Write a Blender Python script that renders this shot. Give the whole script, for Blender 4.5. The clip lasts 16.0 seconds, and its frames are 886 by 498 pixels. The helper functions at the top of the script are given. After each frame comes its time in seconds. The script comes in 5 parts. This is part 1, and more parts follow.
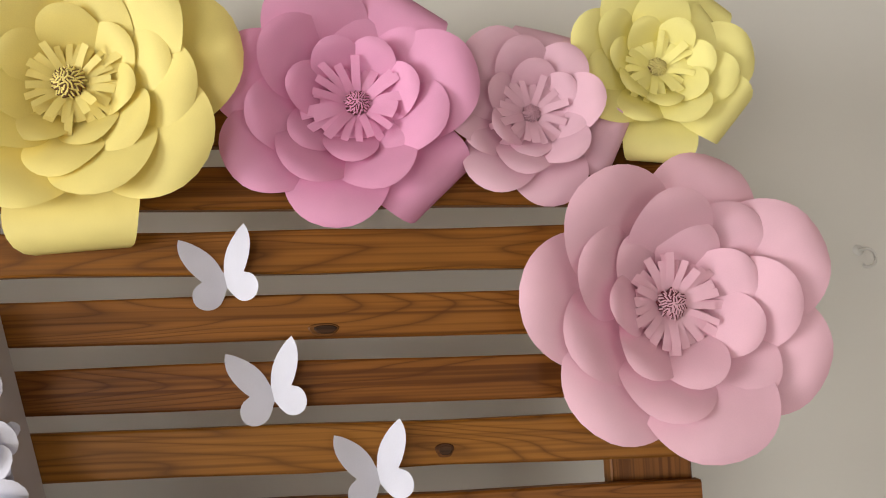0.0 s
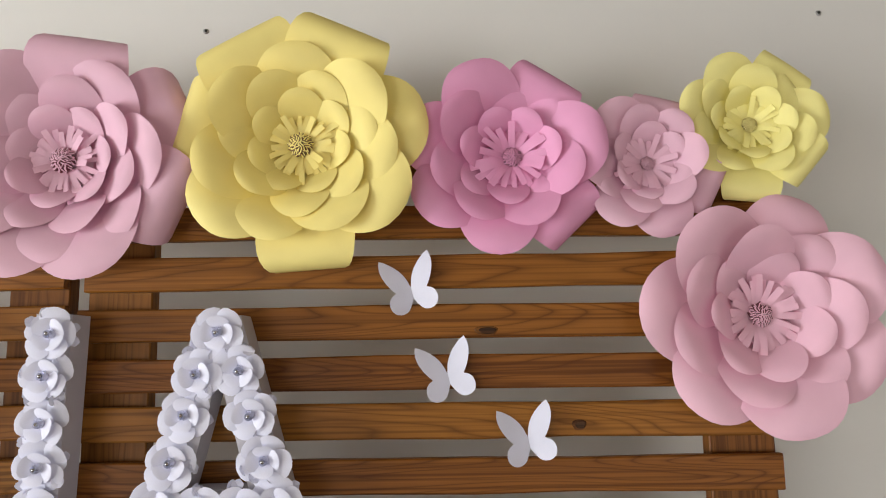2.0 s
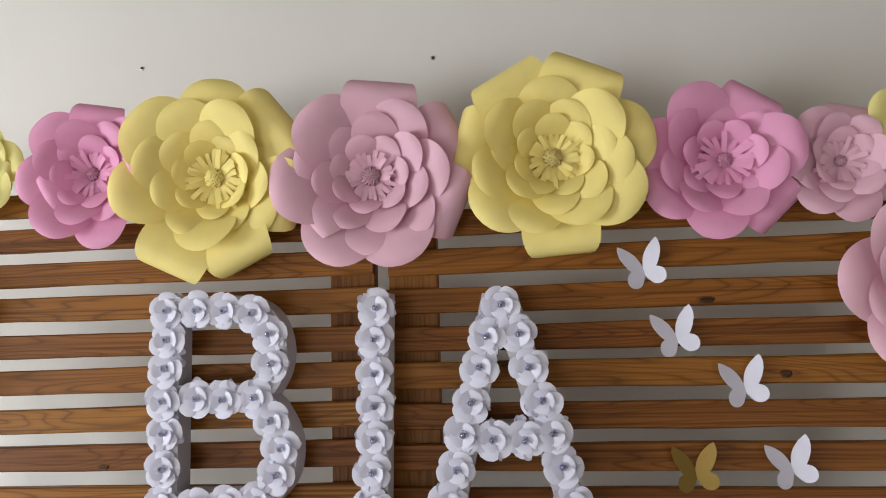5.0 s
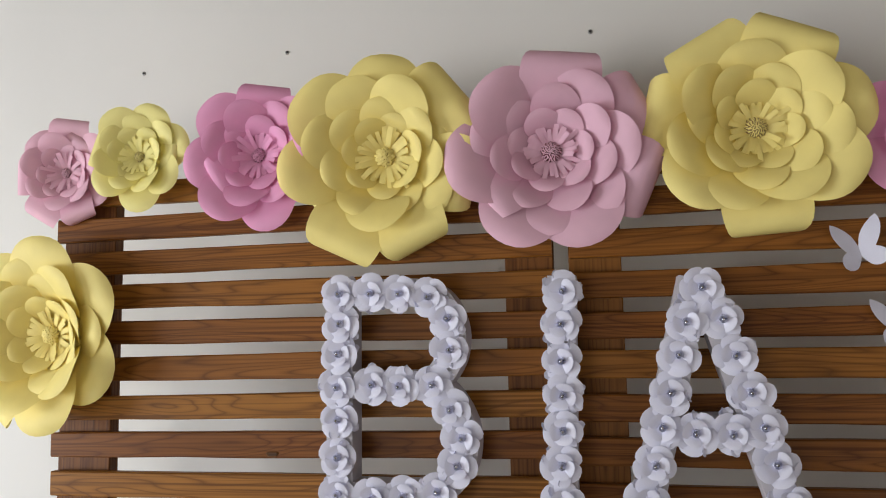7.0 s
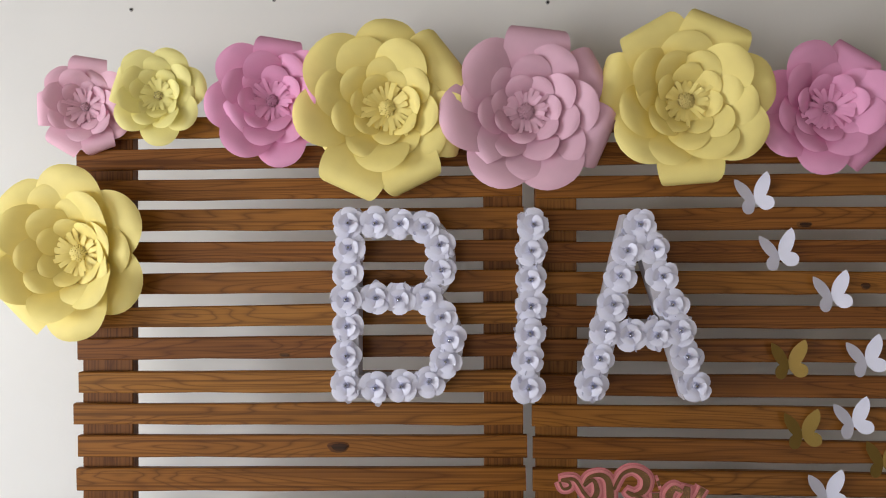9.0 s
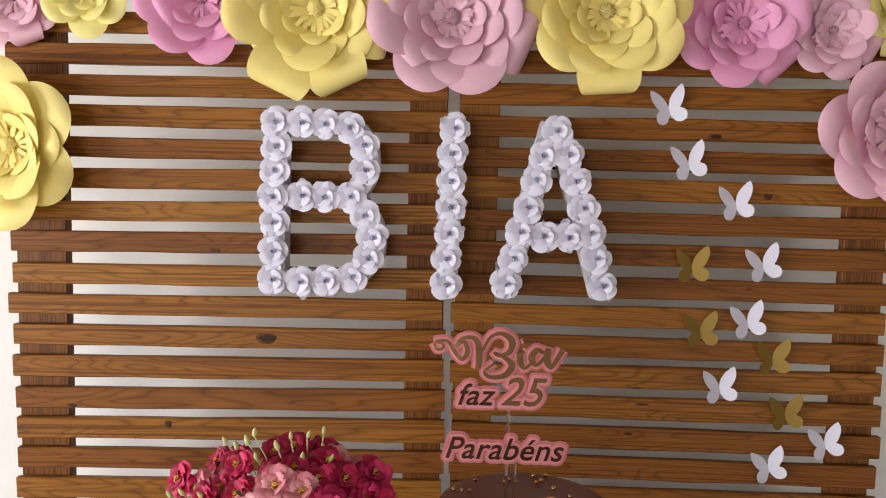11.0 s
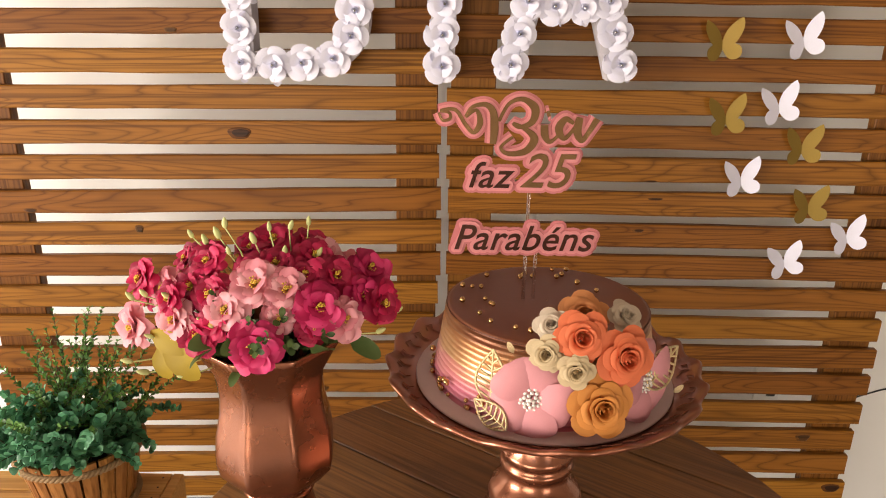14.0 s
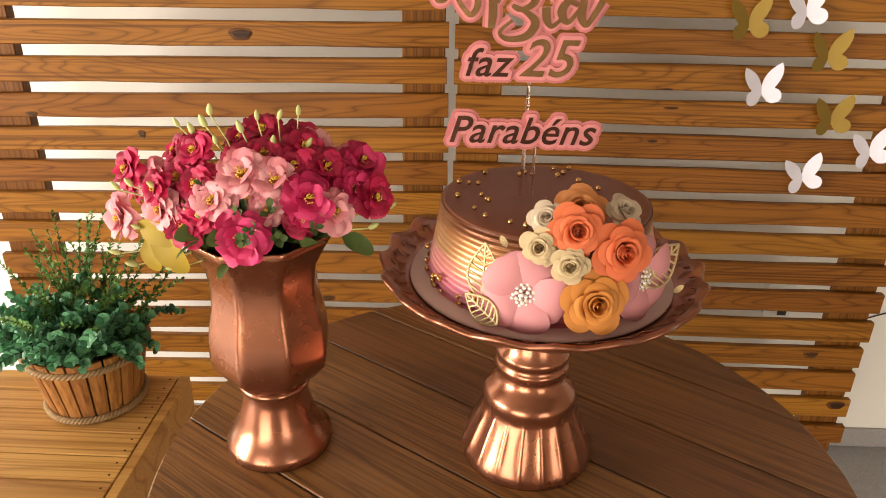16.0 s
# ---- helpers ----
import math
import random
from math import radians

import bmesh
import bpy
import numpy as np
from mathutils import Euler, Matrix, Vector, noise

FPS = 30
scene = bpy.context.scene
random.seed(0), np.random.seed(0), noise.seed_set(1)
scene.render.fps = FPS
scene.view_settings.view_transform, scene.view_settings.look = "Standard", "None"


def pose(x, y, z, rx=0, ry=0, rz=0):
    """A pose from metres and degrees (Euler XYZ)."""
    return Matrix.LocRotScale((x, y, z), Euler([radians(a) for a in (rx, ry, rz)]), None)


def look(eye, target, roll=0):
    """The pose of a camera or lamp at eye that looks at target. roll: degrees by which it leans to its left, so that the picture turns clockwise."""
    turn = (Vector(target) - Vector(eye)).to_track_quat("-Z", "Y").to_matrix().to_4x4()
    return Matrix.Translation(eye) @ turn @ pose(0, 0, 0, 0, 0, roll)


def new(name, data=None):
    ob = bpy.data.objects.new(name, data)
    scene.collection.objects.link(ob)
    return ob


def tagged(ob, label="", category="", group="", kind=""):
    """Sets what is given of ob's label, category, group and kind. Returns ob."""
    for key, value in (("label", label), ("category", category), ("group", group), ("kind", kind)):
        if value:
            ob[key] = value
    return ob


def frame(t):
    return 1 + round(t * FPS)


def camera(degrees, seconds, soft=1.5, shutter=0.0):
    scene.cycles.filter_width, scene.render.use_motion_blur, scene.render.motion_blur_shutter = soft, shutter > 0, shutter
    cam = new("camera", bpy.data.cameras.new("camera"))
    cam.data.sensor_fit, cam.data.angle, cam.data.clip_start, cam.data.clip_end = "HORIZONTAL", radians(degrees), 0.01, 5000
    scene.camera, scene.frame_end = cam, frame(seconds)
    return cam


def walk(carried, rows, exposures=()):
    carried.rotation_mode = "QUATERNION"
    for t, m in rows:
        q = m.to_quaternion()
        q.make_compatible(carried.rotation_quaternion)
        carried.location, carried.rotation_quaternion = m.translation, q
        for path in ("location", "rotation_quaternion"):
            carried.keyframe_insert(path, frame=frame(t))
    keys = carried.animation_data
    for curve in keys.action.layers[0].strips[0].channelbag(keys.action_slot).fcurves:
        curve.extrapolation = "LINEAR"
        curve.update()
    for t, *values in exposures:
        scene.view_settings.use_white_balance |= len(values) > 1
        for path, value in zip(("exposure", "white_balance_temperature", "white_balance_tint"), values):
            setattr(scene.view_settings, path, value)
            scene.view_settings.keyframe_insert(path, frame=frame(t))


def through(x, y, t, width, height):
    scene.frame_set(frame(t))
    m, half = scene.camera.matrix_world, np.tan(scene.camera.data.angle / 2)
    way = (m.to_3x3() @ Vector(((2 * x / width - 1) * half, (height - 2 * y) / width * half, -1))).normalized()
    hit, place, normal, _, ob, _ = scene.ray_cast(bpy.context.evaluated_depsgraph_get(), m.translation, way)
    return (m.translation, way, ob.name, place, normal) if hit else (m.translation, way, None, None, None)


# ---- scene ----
cam = camera(62.5, 16.0, soft=1.0)
PATH = [
    (0, (-0.087, -0.859, 1.784), (0.093, 1.112, 2.076), -1.8),
    (0.5, (-0.145, -0.911, 1.783), (-0.004, 1.061, 2.086), -1.4),
    (1, (-0.19, -0.989, 1.763), (-0.085, 0.98, 2.093), -1.2),
    (1.5, (-0.213, -1.058, 1.779), (-0.158, 0.919, 2.075), -1.0),
    (2, (-0.219, -1.116, 1.788), (-0.21, 0.864, 2.068), -0.8),
    (2.5, (-0.192, -1.193, 1.793), (-0.244, 0.79, 2.045), -0.5),
    (3, (-0.178, -1.263, 1.793), (-0.278, 0.721, 2.024), -0.5),
    (3.5, (-0.222, -1.31, 1.79), (-0.354, 0.673, 2.014), -0.6),
    (4, (-0.325, -1.369, 1.798), (-0.498, 0.613, 1.998), -1.1),
    (4.5, (-0.419, -1.424, 1.796), (-0.62, 0.556, 1.994), -1.3),
    (4.7, (-0.441, -1.447, 1.791), (-0.655, 0.531, 1.995), -1.4),
    (6.8, (-0.682, -1.384, 1.761), (-1.114, 0.557, 1.981), -1.2),
    (7, (-0.702, -1.398, 1.762), (-1.127, 0.545, 1.973), -1.1),
    (7.5, (-0.764, -1.454, 1.769), (-1.147, 0.501, 1.946), -1.0),
    (8, (-0.866, -1.568, 1.771), (-1.165, 0.406, 1.889), -0.9),
    (8.5, (-0.909, -1.676, 1.763), (-1.113, 0.312, 1.82), -0.7),
    (9, (-0.866, -1.734, 1.76), (-1.002, 0.261, 1.768), -0.2),
    (9.2, (-0.842, -1.766, 1.761), (-0.953, 0.231, 1.752), -0.1),
    (11.3, (-0.741, -1.797, 1.674), (-0.802, 0.191, 1.461), 1.4),
    (11.5, (-0.754, -1.776, 1.669), (-0.806, 0.209, 1.424), 1.1),
    (12, (-0.786, -1.729, 1.654), (-0.813, 0.242, 1.319), 1.1),
    (12.5, (-0.794, -1.684, 1.633), (-0.803, 0.27, 1.208), 1.0),
    (13, (-0.783, -1.653, 1.619), (-0.782, 0.279, 1.105), 0.9),
    (13.5, (-0.783, -1.635, 1.607), (-0.781, 0.275, 1.012), 0.9),
    (14, (-0.773, -1.624, 1.595), (-0.779, 0.263, 0.933), 0.9),
    (14.5, (-0.767, -1.617, 1.587), (-0.781, 0.249, 0.866), 1.1),
    (15, (-0.763, -1.619, 1.578), (-0.786, 0.227, 0.808), 1.3),
    (15.5, (-0.751, -1.618, 1.566), (-0.784, 0.209, 0.753), 1.3),
    (16, (-0.745, -1.61, 1.552), (-0.796, 0.199, 0.7), 1.1),
]
walk(cam, [(t, look(eye, target, roll)) for t, eye, target, roll in PATH],
     exposures=[(0, 0.33, 6950, 11), (2, 0.25, 6650, 11), (4.5, -0.02, 6550, 11), (7, -0.32, 6500, 12), (9, -0.24, 6500, 13), (11.5, 0.2, 7050, 17), (13.5, 0.53, 7950, 18), (16, 0.76, 8600, 16)])

# ---- world, sun, side window light and rear fill ----
FLOOR = -0.04
world = bpy.data.worlds.new("sky")
scene.world = world
world.use_nodes = True
wn = world.node_tree
sky = wn.nodes.new("ShaderNodeTexSky")
sky.sky_type = "NISHITA"
sky.sun_disc = False
sky.sun_elevation = radians(48)
sky.sun_rotation = radians(250)
wn.links.new(sky.outputs[0], wn.nodes["Background"].inputs[0])
wn.nodes["Background"].inputs[1].default_value = 0.12

sun = new("sun", bpy.data.lights.new("sun", "SUN"))
sun.data.energy, sun.data.angle, sun.data.color = 2.5, radians(12), (1.0, 0.95, 0.88)
sun.matrix_world = look((-4, -3, 5), (0, 0, 0))


def area_lamp(name, eye, target, wide, high, watts, colour):
    lamp = new(name, bpy.data.lights.new(name, "AREA"))
    lamp.data.shape, lamp.data.size, lamp.data.size_y = "RECTANGLE", wide, high
    lamp.data.energy, lamp.data.color = watts, colour
    lamp.matrix_world = look(eye, target)
    return lamp


area_lamp("daylight_side_opening", (-5.52, -2.2, 1.3), (-0.8, -0.3, 0.9), 2.4, 1.2, 196, (0.93, 0.97, 1.0))
# two added fill lamps at the rear that brighten the panel's lower half
area_lamp("daylight_rear_opening", (-2.6, -4.72, 0.85), (-0.7, -1.0, 0.0), 2.2, 1.5, 58, (1.0, 0.97, 0.93))
area_lamp("daylight_rear_door", (1.6, -4.72, 0.75), (0.5, -0.6, 0.0), 1.5, 1.4, 24, (1.0, 0.97, 0.93))
scene.view_settings.exposure = 0.0


# ---- materials ----
class Nodes:
    """A short way to write node trees."""

    def __init__(self, name):
        self.mat = bpy.data.materials.new(name)
        self.mat.use_nodes = True
        self.t = self.mat.node_tree
        self.p = self.t.nodes["Principled BSDF"]

    def node(self, kind, **inputs):
        n = self.t.nodes.new("ShaderNode" + kind)
        for k, v in inputs.items():
            sock = n.inputs[int(k[1:])] if k[0] == "i" and k[1:].isdigit() else n.inputs[k.replace("_", " ")]
            if isinstance(v, bpy.types.NodeSocket):
                self.t.links.new(v, sock)
            else:
                sock.default_value = v
        return n

    def set(self, key, v):
        sock = self.p.inputs[key]
        if isinstance(v, bpy.types.NodeSocket):
            self.t.links.new(v, sock)
        else:
            sock.default_value = v

    def math(self, op, a, b=0.0):
        n = self.t.nodes.new("ShaderNodeMath")
        n.operation = op
        for i, v in enumerate((a, b)):
            if isinstance(v, bpy.types.NodeSocket):
                self.t.links.new(v, n.inputs[i])
            else:
                n.inputs[i].default_value = v
        return n.outputs[0]

    def ramp(self, fac, stops):
        n = self.t.nodes.new("ShaderNodeValToRGB")
        self.t.links.new(fac, n.inputs[0])
        el = n.color_ramp.elements
        while len(el) < len(stops):
            el.new(0.5)
        for e, (at, c) in zip(el, stops):
            e.position, e.color = at, (*c, 1)
        return n.outputs[0]

    def mix(self, fac, a, b, blend="MIX"):
        n = self.t.nodes.new("ShaderNodeMix")
        n.data_type, n.blend_type = "RGBA", blend
        for sock, v in ((n.inputs[0], fac), (n.inputs[6], a), (n.inputs[7], b)):
            if isinstance(v, bpy.types.NodeSocket):
                self.t.links.new(v, sock)
            elif sock is n.inputs[0]:
                sock.default_value = v
            else:
                sock.default_value = (*v, 1)
        return n.outputs[2]

    def coords(self, scale, shift=0.0, turn=(0, 0, 0)):
        """Object coordinates, set apart from object to object by Object Info's Random."""
        c = self.node("TexCoord").outputs["Object"]
        m = self.node("Mapping", Vector=c, Scale=scale, Rotation=turn)
        if not shift:
            return m.outputs[0]
        r = self.node("ObjectInfo").outputs["Random"]
        off = self.node("CombineXYZ", X=self.math("MULTIPLY", r, 37.0 * shift), Y=self.math("MULTIPLY", r, 91.0 * shift), Z=self.math("MULTIPLY", r, 53.0 * shift))
        n = self.t.nodes.new("ShaderNodeVectorMath")
        self.t.links.new(m.outputs[0], n.inputs[0])
        self.t.links.new(off.outputs[0], n.inputs[1])
        return n.outputs[0]

    def noise(self, vec, scale, detail=3.0, rough=0.55, distort=0.0):
        return self.node("TexNoise", Vector=vec, Scale=scale, Detail=detail, Roughness=rough, Distortion=distort).outputs[0]

    def bump(self, height, strength=0.2, distance=0.002):
        b = self.node("Bump", Height=height, Strength=strength, Distance=distance)
        self.set("Normal", b.outputs[0])


def plain(name, colour, rough=0.6, metal=0.0, vary=0.12, scale=30.0, bump=0.1, coat=0.0):
    n = Nodes(name)
    v = n.coords((1, 1, 1), 1.0)
    big, fine = n.noise(v, scale * 0.2, 2), n.noise(v, scale * 6, 4)
    f = n.math("ADD", n.math("MULTIPLY", big, 0.6), n.math("MULTIPLY", fine, 0.4))
    lo = tuple(c * (1 - vary) for c in colour)
    hi = tuple(min(1, c * (1 + vary)) for c in colour)
    n.set("Base Color", n.ramp(f, ((0.3, lo), (0.7, hi))))
    n.set("Roughness", n.math("ADD", rough - 0.06, n.math("MULTIPLY", big, 0.12)))
    n.set("Metallic", metal)
    n.set("Coat Weight", coat)
    n.bump(fine, bump, 0.001)
    return n.mat


def paper(name, colour, through=0.14):
    """Card with a fine tooth; some light passes through it."""
    n = Nodes(name)
    v = n.coords((1, 1, 1), 1.0)
    fine, soft = n.noise(v, 900, 3), n.noise(v, 14, 2)
    lo, hi = tuple(c * 0.93 for c in colour), tuple(min(1, c * 1.04) for c in colour)
    col = n.ramp(n.math("ADD", n.math("MULTIPLY", fine, 0.35), n.math("MULTIPLY", soft, 0.65)), ((0.35, lo), (0.65, hi)))
    n.set("Base Color", col)
    n.set("Roughness", 0.62)
    n.set("Specular IOR Level", 0.35)
    n.bump(fine, 0.06, 0.0006)
    thru = n.node("BsdfTranslucent", Color=col)
    mixed = n.node("MixShader", Fac=through, i1=n.p.outputs[0], i2=thru.outputs[0])
    n.t.links.new(mixed.outputs[0], n.t.nodes["Material Output"].inputs[0])
    return n.mat


def wood(name, dark, light, axis="X", rough=0.42, rings=9.0, wide=11.0, bump=0.25, stain=0.35, shine=0.18, long=0.9):
    """Sawn pine: contour lines of a noise drawn out along the grain, fine pores and a few stains."""
    n = Nodes(name)
    along = {"X": (long, wide, wide), "Z": (wide, wide, long)}[axis]
    fibre = {"X": (6, 260, 260), "Z": (260, 260, 6)}[axis]
    v = n.coords(along, 1.0)
    body = n.noise(v, 1.0, 1.5, 0.4, 0.35)
    rings_at = n.math("FRACT", n.math("MULTIPLY", body, rings))
    tri = n.math("ABSOLUTE", n.math("SUBTRACT", n.math("MULTIPLY", rings_at, 2.0), 1.0))
    late = n.math("POWER", tri, 3.2)
    fine = n.noise(n.coords(fibre, 1.0), 1.0, 3)
    blot = n.noise(n.coords((3, 9, 9) if axis == "X" else (9, 9, 3), 1.0), 1.0, 3, 0.6)
    mid = tuple((a + b) / 2 for a, b in zip(dark, light))
    c = n.ramp(late, ((0.0, light), (0.5, tuple(0.7 * a + 0.3 * b for a, b in zip(light, dark))), (1.0, tuple(0.25 * a + 0.75 * b for a, b in zip(light, dark)))))
    # close parallel lines between the broad figures
    lines = n.noise(n.coords({"X": (0.9, 190, 190), "Z": (190, 190, 0.9)}[axis], 1.0), 1.0, 1.0, 0.4)
    much = n.math("ADD", 1.2, n.math("MULTIPLY", n.math("FRACT", n.math("MULTIPLY", n.node("ObjectInfo").outputs["Random"], 7.3)), 4.0))
    c = n.mix(n.math("MINIMUM", n.math("MULTIPLY", n.math("MAXIMUM", n.math("SUBTRACT", lines, 0.47), 0.0), much), 0.75), c, dark)
    c = n.mix(n.math("MULTIPLY", fine, 0.55), c, tuple(x * 0.5 for x in mid))
    c = n.mix(n.math("MULTIPLY", n.math("MAXIMUM", n.math("SUBTRACT", blot, 0.45), 0.0), 2.2 * stain), c, tuple(x * 0.5 for x in dark))
    r = n.node("ObjectInfo").outputs["Random"]
    hsv = n.node("HueSaturation", Color=c, Value=n.math("ADD", 0.80, n.math("MULTIPLY", r, 0.42)), Hue=n.math("ADD", 0.493, n.math("MULTIPLY", r, 0.012)))
    n.set("Base Color", hsv.outputs[0])
    n.set("Roughness", n.math("ADD", rough - 0.1, n.math("MULTIPLY", fine, 0.25)))
    n.set("Specular IOR Level", shine)
    n.bump(n.math("ADD", n.math("MULTIPLY", late, 0.5), fine), bump, 0.0012)
    return n.mat


def copper(name, colour=(0.40, 0.155, 0.085), rough=0.27):
    n = Nodes(name)
    v = n.coords((1, 1, 1))
    cloud, fine = n.noise(v, 14, 4), n.noise(v, 420, 2)
    n.set("Base Color", n.ramp(cloud, ((0.3, tuple(c * 0.8 for c in colour)), (0.7, tuple(c * 1.12 for c in colour)))))
    n.set("Metallic", 0.88)
    n.set("Roughness", n.math("ADD", rough - 0.06, n.math("MULTIPLY", cloud, 0.14)))
    n.set("Coat Weight", 0.35)
    n.set("Coat Roughness", 0.12)
    n.bump(fine, 0.05, 0.0005)
    return n.mat


def leaf_mat(name, dark, light, rough=0.5):
    n = Nodes(name)
    g = n.node("NewGeometry").outputs["Random Per Island"]
    v = n.coords((1, 1, 1), 1.0)
    f = n.math("ADD", n.math("MULTIPLY", g, 0.75), n.math("MULTIPLY", n.noise(v, 120, 2), 0.25))
    col = n.ramp(f, ((0.1, dark), (0.9, light)))
    n.set("Base Color", col)
    n.set("Roughness", rough)
    thru = n.node("BsdfTranslucent", Color=col)
    mixed = n.node("MixShader", Fac=0.2, i1=n.p.outputs[0], i2=thru.outputs[0])
    n.t.links.new(mixed.outputs[0], n.t.nodes["Material Output"].inputs[0])
    return n.mat


def plaster(name, colour):
    n = Nodes(name)
    v = n.coords((1, 1, 1))
    cloud, fine = n.noise(v, 1.6, 4, 0.6), n.noise(v, 160, 3)
    n.set("Base Color", n.ramp(cloud, ((0.3, tuple(c * 0.95 for c in colour)), (0.7, colour))))
    n.set("Roughness", 0.7)
    n.bump(fine, 0.12, 0.0015)
    return n.mat


def granite(name):
    n = Nodes(name)
    v = n.coords((1, 1, 1))
    speck = n.node("TexVoronoi", Vector=v, Scale=420.0).outputs[0]
    cloud = n.noise(v, 6, 3)
    c = n.ramp(speck, ((0.1, (0.07, 0.07, 0.075)), (0.35, (0.24, 0.24, 0.25)), (0.7, (0.42, 0.41, 0.40))))
    n.set("Base Color", n.mix(n.math("MULTIPLY", cloud, 0.4), c, (0.2, 0.2, 0.205)))
    n.set("Roughness", 0.38)
    return n.mat


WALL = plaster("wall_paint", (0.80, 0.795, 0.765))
# added walls and ceiling out of view, toned to warm and dim the bounce
WALL_BOUNCE = plaster("bounce_wall_paint", (0.42, 0.36, 0.29))
CEIL = plaster("bounce_ceiling_paint", (0.30, 0.26, 0.21))
GRANITE = granite("grey_granite")
SLAT = wood("stained_pine", (0.098, 0.030, 0.0045), (0.335, 0.132, 0.022), wide=17, rings=17, stain=0.3, long=1.5)
POST = wood("stained_pine_upright", (0.105, 0.036, 0.007), (0.280, 0.112, 0.022), "X", wide=18, rings=12)
CRATE = wood("pale_pine", (0.40, 0.17, 0.045), (0.76, 0.43, 0.15), rings=6, stain=0.2)
STAVE = wood("basket_stave_wood", (0.16, 0.060, 0.017), (0.42, 0.190, 0.062), "Z", rings=5, wide=16, stain=0.25)
TABLE = wood("old_dark_table_wood", (0.105, 0.042, 0.013), (0.33, 0.150, 0.052), rough=0.36, rings=11, wide=20, stain=1.0, bump=0.4, shine=0.6)
KNOT = wood("pine_knot", (0.018, 0.008, 0.004), (0.085, 0.035, 0.013), rings=14, wide=30, stain=0.6)
COPPER = copper("rose_copper_paint", (0.37, 0.142, 0.082), 0.26)
KNOT_RING = wood("pine_knot_ring", (0.05, 0.018, 0.005), (0.20, 0.078, 0.018), rings=16, wide=34, stain=0.4)
COPPER_DARK = copper("dark_rose_copper_plate", (0.33, 0.125, 0.075), 0.36)
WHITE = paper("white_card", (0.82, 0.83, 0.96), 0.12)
# white card again, the shade on the letters' sides put into its grey
SHADED_SIDE = paper("shaded_white_card_side", (0.56, 0.54, 0.58), 0.0)
GOLD_CARD = plain("gold_card", (0.27, 0.175, 0.035), 0.45, 0.45, 0.1, 60, 0.05)
MAUVE = paper("dusty_rose_paper", (0.82, 0.51, 0.63))
ROSE = paper("pale_rose_paper", (0.88, 0.54, 0.66))
PINK = paper("candy_pink_paper", (0.87, 0.40, 0.63))
YELLOW = paper("pale_yellow_paper", (0.97, 0.83, 0.30))
YELLOW2 = paper("lemon_yellow_paper", (0.97, 0.89, 0.35))
# dark tones for the lower slips in the buds
BUD_YELLOW = paper("dark_brown_bud_slips", (0.15, 0.07, 0.02), 0.0)
BUD_PINK = paper("dark_red_bud_slips", (0.15, 0.035, 0.05), 0.0)
STEEL = plain("dull_steel", (0.45, 0.45, 0.44), 0.35, 0.9)
DARKHOLE = plain("dark_plug", (0.03, 0.03, 0.03), 0.8)
PLASTIC = plain("white_plastic", (0.75, 0.75, 0.73), 0.4, 0, 0.04)


# ---- mesh helpers ----
def mesh_of(name, verts, faces, mats, smooth=True, index=None):
    me = bpy.data.meshes.new(name)
    me.from_pydata([tuple(v) for v in verts], [], faces)
    for m in mats if isinstance(mats, (list, tuple)) else [mats]:
        me.materials.append(m)
    me.polygons.foreach_set("use_smooth", [smooth] * len(me.polygons))
    if index is not None:
        me.polygons.foreach_set("material_index", index)
    me.update()
    return me


def part(name, me, parent=None, label="", m=None):
    ob = new(name, me)
    if parent is not None:
        ob.parent = parent
    if m is not None:
        ob.matrix_basis = m
    if label:
        ob["label"] = label
    return ob


def thing(name, m, label, category, group="", kind=""):
    ob = new(name)
    ob.empty_display_size = 0.05
    ob.matrix_basis = m
    return tagged(ob, label, category, group, kind)


class Geo:
    """Vertices and faces gathered into one mesh."""

    def __init__(self):
        self.v, self.f, self.i = [], [], []

    def add(self, verts, faces, m=None, index=0):
        o = len(self.v)
        self.v += [(m @ Vector(p)) if m is not None else Vector(p) for p in verts]
        self.f += [tuple(o + k for k in f) for f in faces]
        self.i += [index] * len(faces)

    def mesh(self, name, mats, smooth=True):
        return mesh_of(name, self.v, self.f, mats, smooth, self.i)


def box(x0, x1, y0, y1, z0, z1, b=0.0):
    """A box with chamfered edges."""
    bm = bmesh.new()
    bmesh.ops.create_cube(bm, size=1)
    for v in bm.verts:
        v.co = Vector(((x0, x1)[v.co.x > 0], (y0, y1)[v.co.y > 0], (z0, z1)[v.co.z > 0]))
    if b:
        bmesh.ops.bevel(bm, geom=bm.edges[:], offset=b, segments=1, affect="EDGES")
    bm.verts.index_update()
    out = [v.co.copy() for v in bm.verts], [tuple(v.index for v in f.verts) for f in bm.faces]
    bm.free()
    return out


def box_mesh(name, mat, *args, b=0.0):
    return mesh_of(name, *box(*args, b=b), mat, False)


def lathe(profile, n=48, wob=None):
    """A profile of (r, z) turned about z. wob(a, k): a factor on the radius at angle a and step k."""
    verts, faces = [], []
    for k, (r, z) in enumerate(profile):
        for j in range(n):
            a = 2 * math.pi * j / n
            q = r * (wob(a, k) if wob else 1)
            verts.append((q * math.cos(a), q * math.sin(a), z))
    for k in range(len(profile) - 1):
        for j in range(n):
            faces.append((k * n + j, k * n + (j + 1) % n, (k + 1) * n + (j + 1) % n, (k + 1) * n + j))
    return verts, faces


def ball(r, n=10, rings=6):
    return lathe([(r * math.sin(math.pi * k / rings) + 1e-5, -r * math.cos(math.pi * k / rings)) for k in range(rings + 1)], n)


